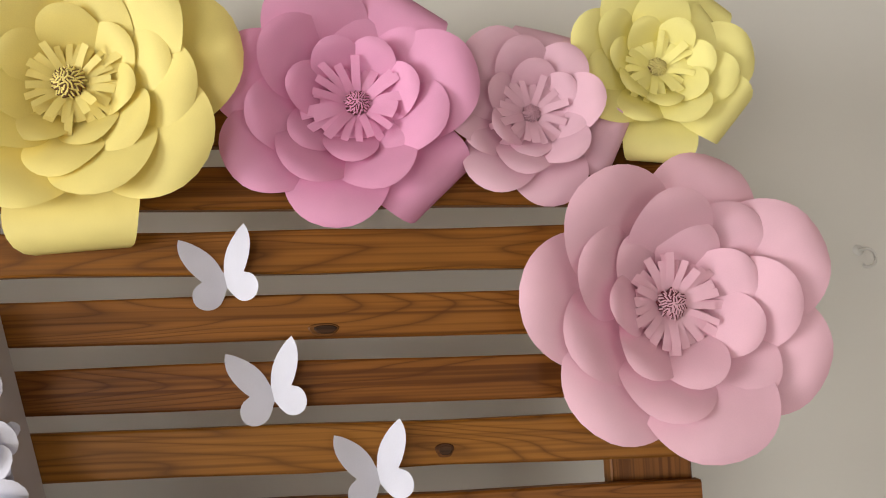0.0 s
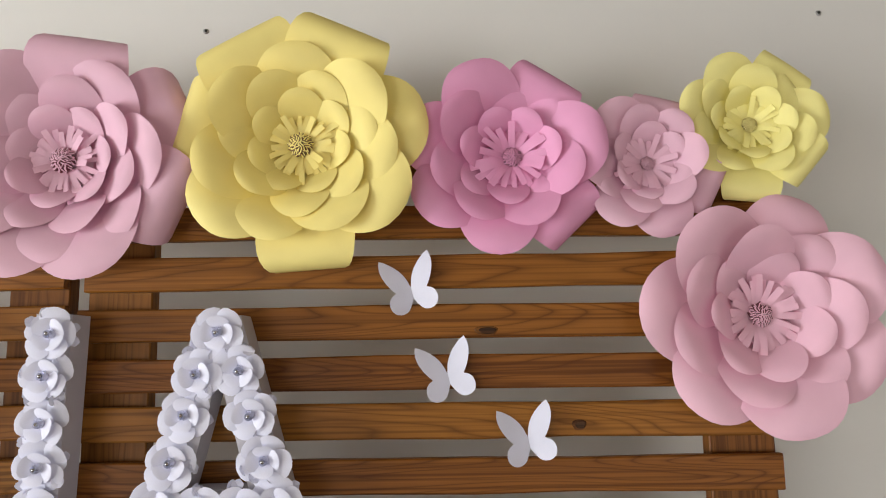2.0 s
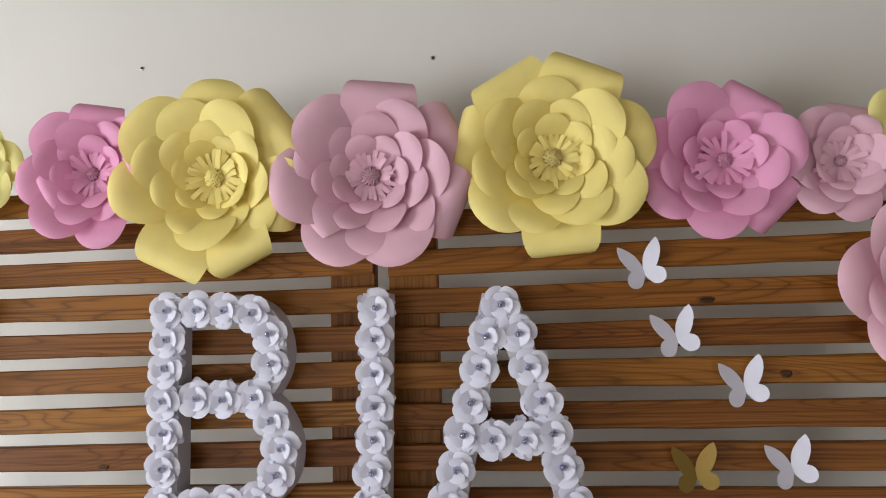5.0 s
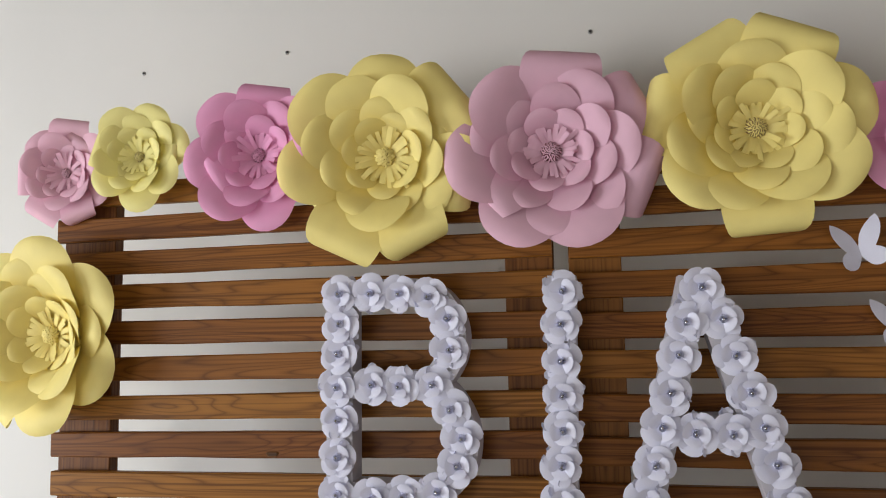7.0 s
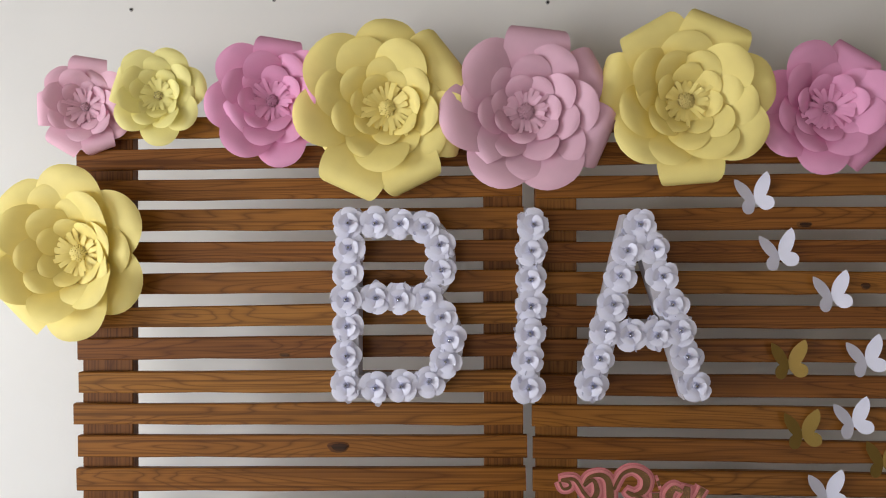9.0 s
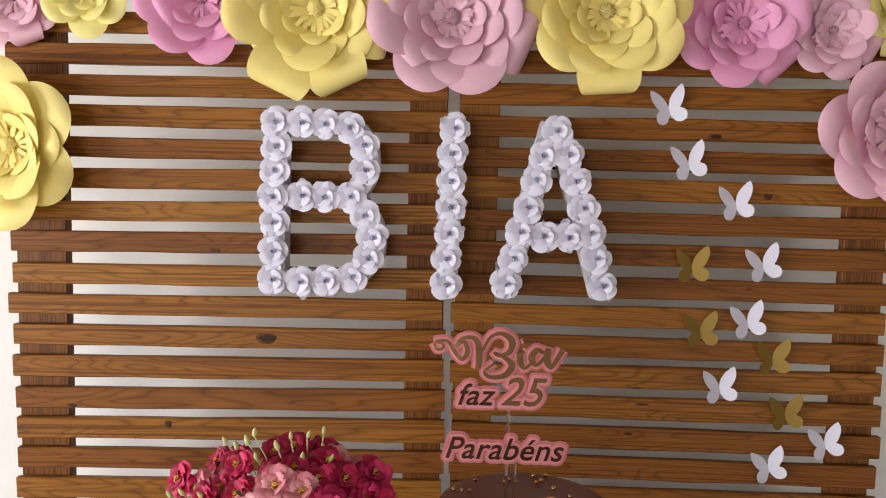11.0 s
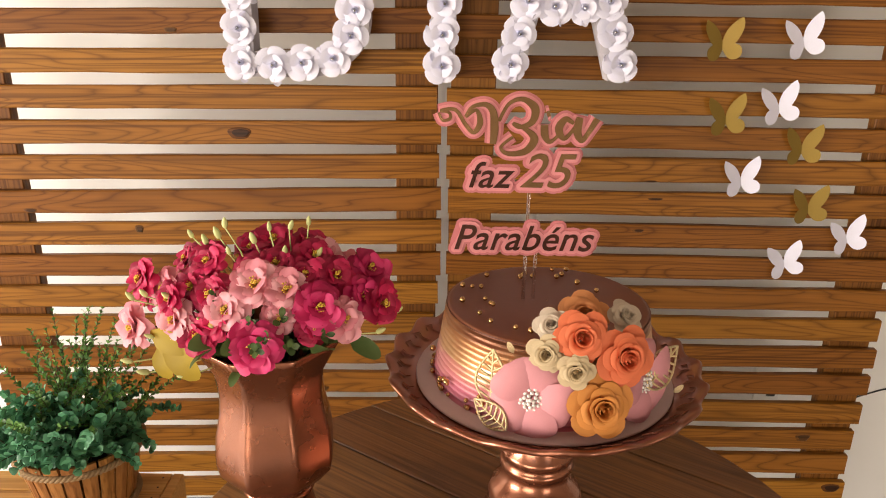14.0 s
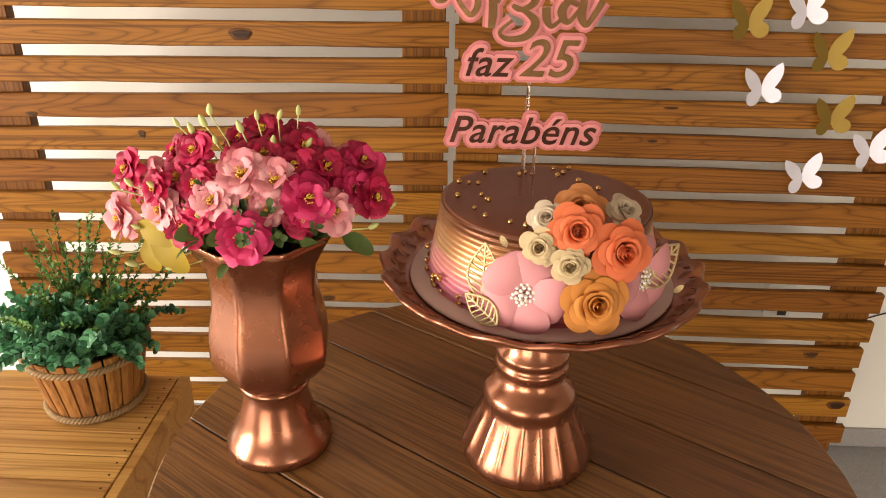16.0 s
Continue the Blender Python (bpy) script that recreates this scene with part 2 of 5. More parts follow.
def tube(points, radius, n=6, taper=1.0):
    pts = [Vector(p) for p in points]
    verts, faces = [], []
    for k, p in enumerate(pts):
        d = (pts[min(k + 1, len(pts) - 1)] - pts[max(k - 1, 0)]).normalized()
        s = d.orthogonal().normalized() if abs(d.z) > 0.9 else d.cross(Vector((0, 0, 1))).normalized()
        u = d.cross(s)
        r = radius * (1 + (taper - 1) * k / max(1, len(pts) - 1))
        for j in range(n):
            a = 2 * math.pi * j / n
            verts.append(p + r * (math.cos(a) * s + math.sin(a) * u))
    for k in range(len(pts) - 1):
        for j in range(n):
            faces.append((k * n + j, k * n + (j + 1) % n, (k + 1) * n + (j + 1) % n, (k + 1) * n + j))
    return verts, faces


def petal_grid(r0, length, half, e0, e1, side=0.25, twist=0.12, nu=8, nv=9, base=0.45, fat=0.6, notch=0.0, power=1.6):
    """A petal that starts at radius r0 along +x, rises at e0 degrees and curls over to e1 at its tip; half: half its width.
    side: how far its flanks fall back; twist: lifts one flank over the next petal."""
    verts, faces = [], []
    x, z = r0, 0.0
    before = 0.0
    for k in range(nv + 1):
        v = 1 - (1 - k / nv) ** 1.45
        if k:
            a = radians(e0 + (e1 - e0) * (((v + before) / 2) ** power))
            x += length * (v - before) * math.cos(a)
            z += length * (v - before) * math.sin(a)
        before = v
        if v < fat:
            w = half * (base + (1 - base) * math.sin(math.pi / 2 * v / fat))
        else:
            w = half * math.sqrt(max(0.0, 1 - (0.992 * (v - fat) / (1 - fat)) ** 2.3))
        for j in range(nu + 1):
            u = 2 * j / nu - 1
            fall = side * half * (abs(u) * w / half) ** 2.2
            verts.append((x - notch * half * v ** 3 * (1 - abs(u)), u * w, z - fall + twist * u * w))
    for k in range(nv):
        for j in range(nu):
            o = k * (nu + 1) + j
            faces.append((o, o + nu + 1, o + nu + 2, o + 1))
    return verts, faces


FACING = pose(0, 0, 0, 90, 0, 0)   # local z to the viewer's side of the panel

# ---- the room ----
X0, X1, Y0, YW, TOP = -5.6, 3.2, -4.8, 0.353, 3.0
ST = dict(kind="structure")
g = Geo()
g.add(*box(X0 - 0.2, X1 + 0.2, YW, YW + 0.18, FLOOR - 0.1, TOP))
wall_back = tagged(part("wall_back", g.mesh("wall_back", WALL, False)), "off-white painted plaster wall behind the slatted panel", "wall", **ST)
# unseen wall, added for warm bounce from the right
g = Geo()
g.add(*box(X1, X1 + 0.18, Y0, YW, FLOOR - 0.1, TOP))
tagged(part("wall_right", g.mesh("wall_right", WALL_BOUNCE, False)), "unseen side wall, beige to warm the bounced light", "wall", **ST)
# side wall with a wide opening for the daylight
g = Geo()
for a in ((Y0, -4.1, FLOOR - 0.1, TOP), (-0.3, YW, FLOOR - 0.1, TOP), (-4.1, -0.3, FLOOR - 0.1, 0.7), (-4.1, -0.3, 2.75, TOP)):
    g.add(*box(X0 - 0.18, X0, *a))
tagged(part("wall_left", g.mesh("wall_left", WALL, False)), "white plaster side wall with a wide opening", "wall", **ST)
# unseen rear wall, added with gaps where the fill lamps stand
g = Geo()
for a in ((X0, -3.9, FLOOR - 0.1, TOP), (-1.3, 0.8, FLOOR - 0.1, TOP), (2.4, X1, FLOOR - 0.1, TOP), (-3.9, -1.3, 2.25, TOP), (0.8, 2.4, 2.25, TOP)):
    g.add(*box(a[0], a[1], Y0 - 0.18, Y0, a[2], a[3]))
tagged(part("wall_rear", g.mesh("wall_rear", WALL_BOUNCE, False)), "unseen rear wall with two gaps for the fill lamps", "wall", **ST)
# unseen ceiling, added dark so that little light comes back down
tagged(part("ceiling", box_mesh("ceiling", CEIL, X0 - 0.2, X1 + 0.2, Y0 - 0.2, YW + 0.2, TOP, TOP + 0.12)), "unseen ceiling, dull brown to hold down bounced light", "ceiling", **ST)
tagged(part("ground", box_mesh("ground", plain("bare_ground", (0.2, 0.18, 0.15), 0.9), -400, 400, -400, 400, FLOOR - 0.3, FLOOR - 0.16)), "bare ground outside", "ground", **ST)
floor = tagged(part("floor", box_mesh("floor", plain("floor_joint", (0.12, 0.12, 0.12), 0.8), X0 - 0.2, X1 + 0.2, Y0 - 0.2, YW + 0.2, FLOOR - 0.15, FLOOR - 0.006)), "grey speckled granite tile floor", "floor", **ST)
tile = box_mesh("tile", GRANITE, 0.002, 0.398, 0.002, 0.398, -0.008, 0.0, b=0.0012)
for i in range(22):
    for j in range(13):
        x, y = X0 + 0.4 * i - 0.1, YW - 0.4 * (j + 1)
        part("tile", tile, floor, m=Matrix.Translation((x, y, FLOOR)))
tagged(part("baseboard", box_mesh("baseboard", GRANITE, X0, X1, YW - 0.012, YW - 0.0005, FLOOR, 0.030, b=0.002)), "grey granite skirting along the wall", "baseboard", **ST)


def wall_plug(x, z, r=0.0040):
    t = thing("wall_plug", pose(x, YW, z, 90), "dark screw plug stuck in the white wall", "screw plug", "plugs in the wall")
    part("collar", mesh_of("collar", *lathe([(r * 1.5, 0), (r * 1.4, 0.002), (r * 0.8, 0.0025)], 14), STEEL), t)
    part("screw", mesh_of("screw", *lathe([(r * 0.85, 0.001), (r * 0.7, 0.003), (1e-4, 0.0025)], 12), DARKHOLE), t)


for x, z in ((-0.708, 2.468), (0.595, 2.493), (-1.929, 2.479), (-1.5, 2.496)):
    wall_plug(x, z)

hook = thing("wall_hook", pose(0.762, YW, 1.936), "small white cup hook screwed into the wall", "hook")
part("hook_wire", mesh_of("hook_wire", *tube([(0, 0, 0.012), (0, -0.02, 0.012)] + [(0.016 * math.sin(a), -0.022, 0.016 * math.cos(a) - 0.004) for a in [k * 0.42 for k in range(10)]], 0.0028, 8), PLASTIC), hook)
part("hook_plate", mesh_of("hook_plate", *lathe([(0.010, 0), (0.009, 0.003), (1e-4, 0.004)], 14), PLASTIC), hook, m=pose(0, 0, 0.012, 90))

outlet = thing("wall_outlet", pose(0.216, YW, 0.49, 90), "white plastic power outlet on the wall", "outlet")
part("cover", box_mesh("cover", PLASTIC, -0.04, 0.04, -0.06, 0.06, 0, 0.008, b=0.003), outlet)
part("socket", box_mesh("socket", DARKHOLE, 0.0, 0.026, -0.045, -0.018, 0.0082, 0.0095), outlet, "dark socket")

cable = thing("wall_cable", pose(0.46, YW, 0.43), "thin black cable running along the white wall", "cable")
part("wire", mesh_of("wire", *tube([(0.0, -0.004, 0.0), (0.05, -0.004, 0.020), (0.105, -0.004, 0.040), (0.30, -0.004, 0.085), (0.8, -0.004, 0.12), (1.6, -0.004, 0.10)], 0.0022, 8), plain("black_cable", (0.02, 0.02, 0.02), 0.5)), cable)

# ---- slatted wooden panels ----
SLAT_H, SLAT_T, TOPZ, COUNT = 0.0515, 0.019, 2.067, 24


def slat_mesh(length, seed):
    """A sawn board along x with eased edges that is not quite straight."""
    rnd = random.Random(seed)
    verts, faces, n = [], [], 7
    h, c = SLAT_H / 2, 0.0025
    for k in range(n + 1):
        x = length * k / n
        up, dn = rnd.uniform(-0.0016, 0.0016), rnd.uniform(-0.0016, 0.0016)
        sec = [(0, -h + c + dn), (0, h - c + up), (c, h + up), (SLAT_T - c, h + up), (SLAT_T, h - c + up), (SLAT_T, -h + c + dn), (SLAT_T - c, -h + dn), (c, -h + dn)]
        verts += [(x, y, z) for y, z in sec]
    for k in range(n):
        for j in range(8):
            faces.append((k * 8 + j, (k + 1) * 8 + j, (k + 1) * 8 + (j + 1) % 8, k * 8 + (j + 1) % 8))
    faces += [tuple(range(8)), tuple(range(n * 8 + 7, n * 8 - 1, -1))]
    return mesh_of("slat", verts, faces, SLAT, False)


# heights of the slats' middles, at x = -1.5 and x = -0.93 on one panel, at its middle on the other: none lies quite true
LEFT_LOW = [2.067, 1.9905, 1.9145, 1.8395, 1.762, 1.6865, 1.606, 1.528, 1.4455, 1.368, 1.289, 1.209, 1.129, 1.050, 0.970, 0.891, 0.812, 0.7285, 0.650, 0.571, 0.493, 0.414, 0.335, 0.257]
LEFT_RISE = [0.001, 0.0015, 0.0015, 0.0, 0.0005, 0.005, 0.008, 0.0085, 0.0065, 0.006, 0.0075, 0.0105, 0.013, 0.0135, 0.0125, 0.015, 0.0135, 0.020, 0.016, 0.016, 0.015, 0.015, 0.015, 0.015]
RIGHT_MID = [2.067, 1.990, 1.912, 1.834, 1.758, 1.686, 1.606, 1.528, 1.4455, 1.3725, 1.296, 1.2215, 1.1425, 1.0645, 0.987, 0.909, 0.830, 0.753, 0.6775, 0.5965, 0.518, 0.444, 0.3625, 0.275]

# knots: x, z, half length, half height
KNOTS = [(-0.150, 1.8195, 0.018, 0.0085), (-0.014, 1.678, 0.011, 0.009), (-1.238, 1.292, 0.027, 0.015), (-1.369, 1.512, 0.014, 0.007), (-1.49, 1.061, 0.010, 0.011),
         (-0.837, 1.108, 0.014, 0.008), (-0.309, 1.197, 0.015, 0.005), (-0.324, 1.078, 0.014, 0.005), (0.157, 0.526, 0.019, 0.013), (0.257, 0.372, 0.025, 0.014),
         (-1.74, 1.105, 0.016, 0.006), (0.127, 1.906, 0.020, 0.013), (-1.08, 0.648, 0.020, 0.009), (-0.292, 1.154, 0.018, 0.003)]


def slatted_panel(x0, x1, uprights, seed, label, heights):
    t = thing("slatted_panel", pose(0, 0, FLOOR), label, "wood panel", "panels of the backdrop")
    rnd = random.Random(seed)
    shapes = [slat_mesh(x1 - x0, seed * 10 + k) for k in range(4)]
    for k in range(COUNT):
        z0, slope = heights[k]
        tall = (1.0 if k < 11 else 1.075) * rnd.uniform(0.98, 1.02)
        s = part("slat", shapes[rnd.randrange(4)], t, m=pose(x0 + rnd.uniform(-0.008, 0.008), rnd.uniform(-0.0012, 0.0012), z0 - FLOOR, 0, -math.degrees(slope), 0) @ Matrix.Diagonal((1, 1, tall, 1)))
        for kx, kz, a, b in KNOTS:
            z = z0 - FLOOR + slope * (kx - x0)
            if x0 < kx < x1 and abs(kz - FLOOR - z) < SLAT_H / 2 + 0.008:
                ring = [(a * 1.0 * math.cos(q) * (1 + 0.12 * math.sin(3 * q)), b * math.sin(q) * (1 + 0.1 * math.cos(2 * q))) for q in [2 * math.pi * j / 20 for j in range(20)]]
                dz = kz - FLOOR - z
                lim = SLAT_H / 2 - 0.001
                pts = [(p, 0.0004, max(-lim, min(lim, q + dz))) for p, q in ring] + [(p * 0.86, -0.0012, max(-lim, min(lim, q * 0.86 + dz))) for p, q in ring]
                fs = [(j, (j + 1) % 20, 20 + (j + 1) % 20, 20 + j) for j in range(20)] + [tuple(range(20, 40))]
                knot = part("knot", mesh_of("knot", pts, fs, KNOT_RING, False), s, "brown pine knot with a dark heart", m=Matrix.Translation((kx - s.matrix_basis.translation.x, 0, 0)))
                heart = [(x * 0.72 + a * 0.12, -0.0012, max(-lim, min(lim, dz + (z - dz) * 0.66))) for x, _, z in pts[:20]] + [(x * 0.6 + a * 0.12, -0.0019, max(-lim, min(lim, dz + (z - dz) * 0.55))) for x, _, z in pts[:20]]
                part("knot_heart", mesh_of("knot_heart", heart, fs, KNOT, False), knot, "dark knot heart")
    for a, b in uprights:
        # uprights run down past the slats and stand on the floor
        me = mesh_of("upright", *box(0, TOPZ + 0.03 - FLOOR, -(b - a), 0, 0, 0.03, b=0.002), POST, False)
        part("upright", me, t, m=Matrix(((0, -1, 0, a), (0, 0, 1, SLAT_T + 0.0015), (1, 0, 0, 0), (0, 0, 0, 1))))
    return t


slatted_panel(-1.892, -0.791, ((-1.886, -1.757), (-0.889, -0.795)), 3, "brown stained pine slat panel standing before a white wall",
              [(z - r / 0.57 * 0.392, r / 0.57) for z, r in zip(LEFT_LOW, LEFT_RISE)])
slatted_panel(-0.770, 0.293, ((-0.766, -0.667), (0.186, 0.286)), 5, "brown stained pine slat panel with knots beside its twin", [(z, 0.0) for z in RIGHT_MID])


# ---- giant paper flowers ----
LAYERS4 = [  # petals, start, reach, half width, rise, curl, lift
    (7, 0.36, 1.00, 0.395, 42, 4, 0.0), (7, 0.32, 0.79, 0.315, 50, 26, 0.01), (7, 0.25, 0.59, 0.238, 52, 32, 0.025), (7, 0.18, 0.41, 0.168, 54, 36, 0.035)]
LAYERS3 = [(7, 0.34, 1.00, 0.40, 42, 4, 0.0), (7, 0.28, 0.755, 0.305, 50, 26, 0.015), (7, 0.20, 0.52, 0.212, 54, 34, 0.035)]
LAYERS6 = [(7, 0.34, 1.00, 0.40, 42, 4, 0.0), (7, 0.28, 0.755, 0.305, 50, 26, 0.015), (6, 0.20, 0.535, 0.245, 54, 34, 0.035)]


def card_petal(start, reach, half, rise, curl, rolled, cup, skew, nu=12, nv=14):
    """A scooped card petal along +x whose outermost point lies at reach: bowed in at its root and out at its tip.
    rolled: its end is wound back on itself, which leaves a blunt edge."""
    length = reach - start
    for _ in range(5):
        verts, faces = [], []
        x, z, before = start, 0.0, 0.0
        for k in range(nv + 1):
            v = 1 - (1 - k / nv) ** 1.25
            if k:
                q = (v + before) / 2
                if rolled:
                    a = rise + (rise * 0.25 - rise) * min(1, q / 0.55) + (-150 - rise * 0.25) * max(0.0, (q - 0.55) / 0.45) ** 1.15
                else:
                    a = rise + (curl - rise) * q ** 1.5 - 42 * max(0.0, (q - 0.7) / 0.3) ** 1.6
                x += length * (v - before) * math.cos(radians(a))
                z += length * (v - before) * math.sin(radians(a))
            before = v
            fat, end = (0.46, 2.15) if rolled else (0.44, 2.1)
            if v < fat:
                w = half * (0.62 + 0.38 * math.sin(math.pi / 2 * v / fat))
            else:
                w = half * math.sqrt(max(0.0, 1 - (0.992 * (v - fat) / (1 - fat)) ** end))
            bow = cup * (-1.2 + 2.2 * min(1.0, v / 0.85)) * (0.35 if rolled else 1.0)
            for j in range(nu + 1):
                u = 2 * j / nu - 1
                y = u * w
                verts.append((x, y, z - bow * half * (y / half) ** 2 + skew * y))
        for k in range(nv):
            for j in range(nu):
                o = k * (nu + 1) + j
                faces.append((o, o + nu + 1, o + nu + 2, o + 1))
        length *= (reach - start) / (max(v[0] for v in verts) - start)
    return verts, faces


def paper_flower(x, z, radius, mat, bud, layers, spin, seed, tilt=(0, 0), y=-0.002, fringe=0.30, label="", messy=1.0, ring=0.0, rolls=()):
    rnd = random.Random(seed)
    t = thing("paper_flower", pose(x, y, z, 90 + tilt[0], 0, tilt[1]), label, "paper flower", "giant paper flowers on the panel")
    back = mesh_of("backing", *lathe([(radius * 0.5, 0), (radius * 0.45, radius * 0.03), (radius * 0.2, radius * 0.06), (radius * 0.1, radius * 0.09), (1e-4, radius * 0.1)], 24), mat)
    part("backing", back, t)
    for li, (count, start, reach, half, rise, curl, lift) in enumerate(layers):
        shapes = []
        for q in range(4):
            rolled = (li == 0 and q == 0) or (li == 1 and q == 1)
            shapes.append(mesh_of("petal", *card_petal(radius * start, radius * reach, radius * half * rnd.uniform(0.97, 1.06) * (0.97 if rolled else 1.0), rise + rnd.uniform(-4, 4) * messy, curl + rnd.uniform(-8, 8) * messy,
                                                     rolled, (0.08 if li else 0.14) + rnd.uniform(-0.04, 0.06), 0.09 if li else 0.06), mat))
        for j in range(count):
            a = spin + 360 / count * (j + 0.5 * (li % 2)) + rnd.uniform(-4, 4) * messy
            s = rnd.uniform(0.96, 1.05)
            pick = (0 if j in rolls else rnd.choice((1, 2, 3))) if li == 0 else (1 if rnd.random() < 0.1 else rnd.choice((0, 2, 3)))
            part("petal", shapes[pick], t, m=Matrix.Translation((ring * (1 - li / len(layers)), 0, radius * lift + 0.004)) @ pose(0, 0, 0, 0, 0, a) @ pose(0, 0, 0, rnd.uniform(-5, 5), rnd.uniform(-6, 5)) @ Matrix.Diagonal((s, s, 1, 1)))
    # fringe of cut strips round a tight bud
    lift = radius * (layers[-1][6] + 0.06)
    g = Geo()
    n = 22
    for ring in range(2):
        for j in range(n):
            a = 2 * math.pi * (j + 0.5 * ring + rnd.uniform(-0.3, 0.3)) / n
            w = radius * fringe * 0.09 * rnd.uniform(0.8, 1.25)
            ln = radius * fringe * 1.16 * rnd.uniform(0.98, 1.22) * (1 - 0.2 * ring)
            e0, e1 = radians(34 + 20 * ring), radians(rnd.uniform(-30, 10) + 18 * ring)
            p, zz, rows = radius * 0.03, 0.0, []
            for k in range(5):
                b = e0 + (e1 - e0) * (k / 4)
                if k:
                    p += ln / 4 * math.cos(b)
                    zz += ln / 4 * math.sin(b)
                rows.append((p, zz))
            vs = []
            for p, zz in rows:
                vs += [(p, -w, zz), (p, w, zz)]
            g.add(vs, [(2 * k, 2 * k + 2, 2 * k + 3, 2 * k + 1) for k in range(4)], Matrix.Translation((0, 0, lift)) @ pose(0, 0, 0, 0, 0, math.degrees(a)))
    part("fringe", g.mesh("fringe", mat), t, "cut paper fringe")
    g = Geo()
    for j in range(58):
        q = math.sqrt(j / 58)
        a = j * 2.39996
        r = radius * 0.088 * q
        s = radius * 0.011
        m = Matrix.Translation((r * math.cos(a), r * math.sin(a), lift + radius * (0.12 - 0.05 * q * q))) @ pose(0, 0, 0, 0, 0, math.degrees(a) + rnd.uniform(-50, 50)) @ pose(0, 0, 0, 0, 25 * q + rnd.uniform(-12, 12))
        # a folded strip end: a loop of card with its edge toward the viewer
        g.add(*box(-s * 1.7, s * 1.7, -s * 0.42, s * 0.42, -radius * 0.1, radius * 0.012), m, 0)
        # a slightly lower slip beside it, in the bud colour
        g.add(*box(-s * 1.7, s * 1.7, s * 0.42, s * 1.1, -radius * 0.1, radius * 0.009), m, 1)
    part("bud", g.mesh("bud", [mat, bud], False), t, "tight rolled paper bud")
    return t


paper_flower(-1.856, 2.116, 0.116, ROSE, BUD_PINK, LAYERS3, 30, 1, (0, 8), -0.004, 0.42, "small pale rose paper flower at the panel's top corner", rolls=(1, 3, 4, 5))
paper_flower(-1.668, 2.138, 0.117, YELLOW2, BUD_YELLOW, LAYERS3, 12, 2, (0, 6), -0.012, 0.36, "small lemon yellow paper flower on the panel's top edge", rolls=(3,))
paper_flower(-1.389, 2.121, 0.153, PINK, BUD_PINK, LAYERS3, 28, 3, (0, 4), -0.006, 0.36, "medium candy pink paper flower on the panel's top edge", rolls=(1,))
paper_flower(-1.112, 2.095, 0.203, YELLOW, YELLOW, LAYERS4, 36, 4, (0, 2), -0.014, 0.27, ring=-0.012, label="large pale yellow paper flower with a loose centre", rolls=(0, 4, 5, 6))
paper_flower(-0.788, 2.084, 0.200, MAUVE, BUD_PINK, LAYERS4, 30, 5, (0, 0), -0.004, 0.24, ring=0.006, label="large dusty rose paper flower above the white letters", rolls=(0, 1, 6))
paper_flower(-0.427, 2.101, 0.192, YELLOW, BUD_YELLOW, LAYERS4, 14, 6, (0, 0), -0.014, 0.24, "large pale yellow paper flower with a brown-edged bud", rolls=(1, 2, 3, 5))
paper_flower(-0.107, 2.081, 0.153, PINK, BUD_PINK, LAYERS3, 8, 7, (0, 0), -0.008, 0.36, ring=-0.014, label="medium candy pink paper flower beside a yellow one", rolls=(1, 6))
paper_flower(0.1, 2.069, 0.113, MAUVE, BUD_PINK, LAYERS6, 27, 8, (0, 0), -0.012, 0.42, "small dusty rose paper flower on the panel's top edge", rolls=(0, 1, 6))
paper_flower(0.263, 2.129, 0.119, YELLOW2, BUD_YELLOW, LAYERS3, 8, 9, (0, -4), -0.008, 0.38, "small lemon yellow paper flower at the top corner", rolls=(1, 5, 6))
paper_flower(0.253, 1.837, 0.181, ROSE, BUD_PINK, LAYERS3, 24, 10, (0, 0), -0.006, 0.30, ring=0.010, label="large pale rose paper flower on the panel's outer edge", rolls=())
paper_flower(-1.858, 1.760, 0.208, YELLOW, YELLOW, LAYERS4, 26, 11, (0, 0), -0.012, 0.25, ring=-0.032, label="large pale yellow paper flower on the panel's outer edge", rolls=(4,))

# ---- letters covered with paper roses ----
rose_petal = mesh_of("rose_petal", *petal_grid(0.003, 0.0315, 0.0178, 22, -6, side=0.10, twist=0.13, nu=8, nv=6, base=0.42, fat=0.58), WHITE)
rose_petal_in = mesh_of("rose_petal", *petal_grid(0.002, 0.022, 0.0140, 44, 8, side=0.06, twist=0.18, nu=8, nv=6, base=0.5, fat=0.56), WHITE)


def coil_mesh():
    verts, faces, n = [], [], 34
    for k in range(n + 1):
        a, r = 0.42 * k, 0.0012 + 0.006 * k / n
        for z in (0.004, 0.018 - 0.004 * k / n):
            verts.append((r * math.cos(a), r * math.sin(a), z))
    for k in range(n):
        faces.append((2 * k, 2 * k + 2, 2 * k + 3, 2 * k + 1))
    return mesh_of("coil", verts, faces, WHITE)


COIL = coil_mesh()
BEAD = mesh_of("bead", *ball(0.0028, 8, 5), plain("silver_bead", (0.5, 0.5, 0.52), 0.25, 0.9))
FILL = Geo()
for j in range(5):
    FILL.add(*petal_grid(0.0005, 0.0062, 0.0036, 20, 0, nu=2, nv=3), pose(0, 0, 0, 0, 0, 72 * j))
DEPTH = 0.058


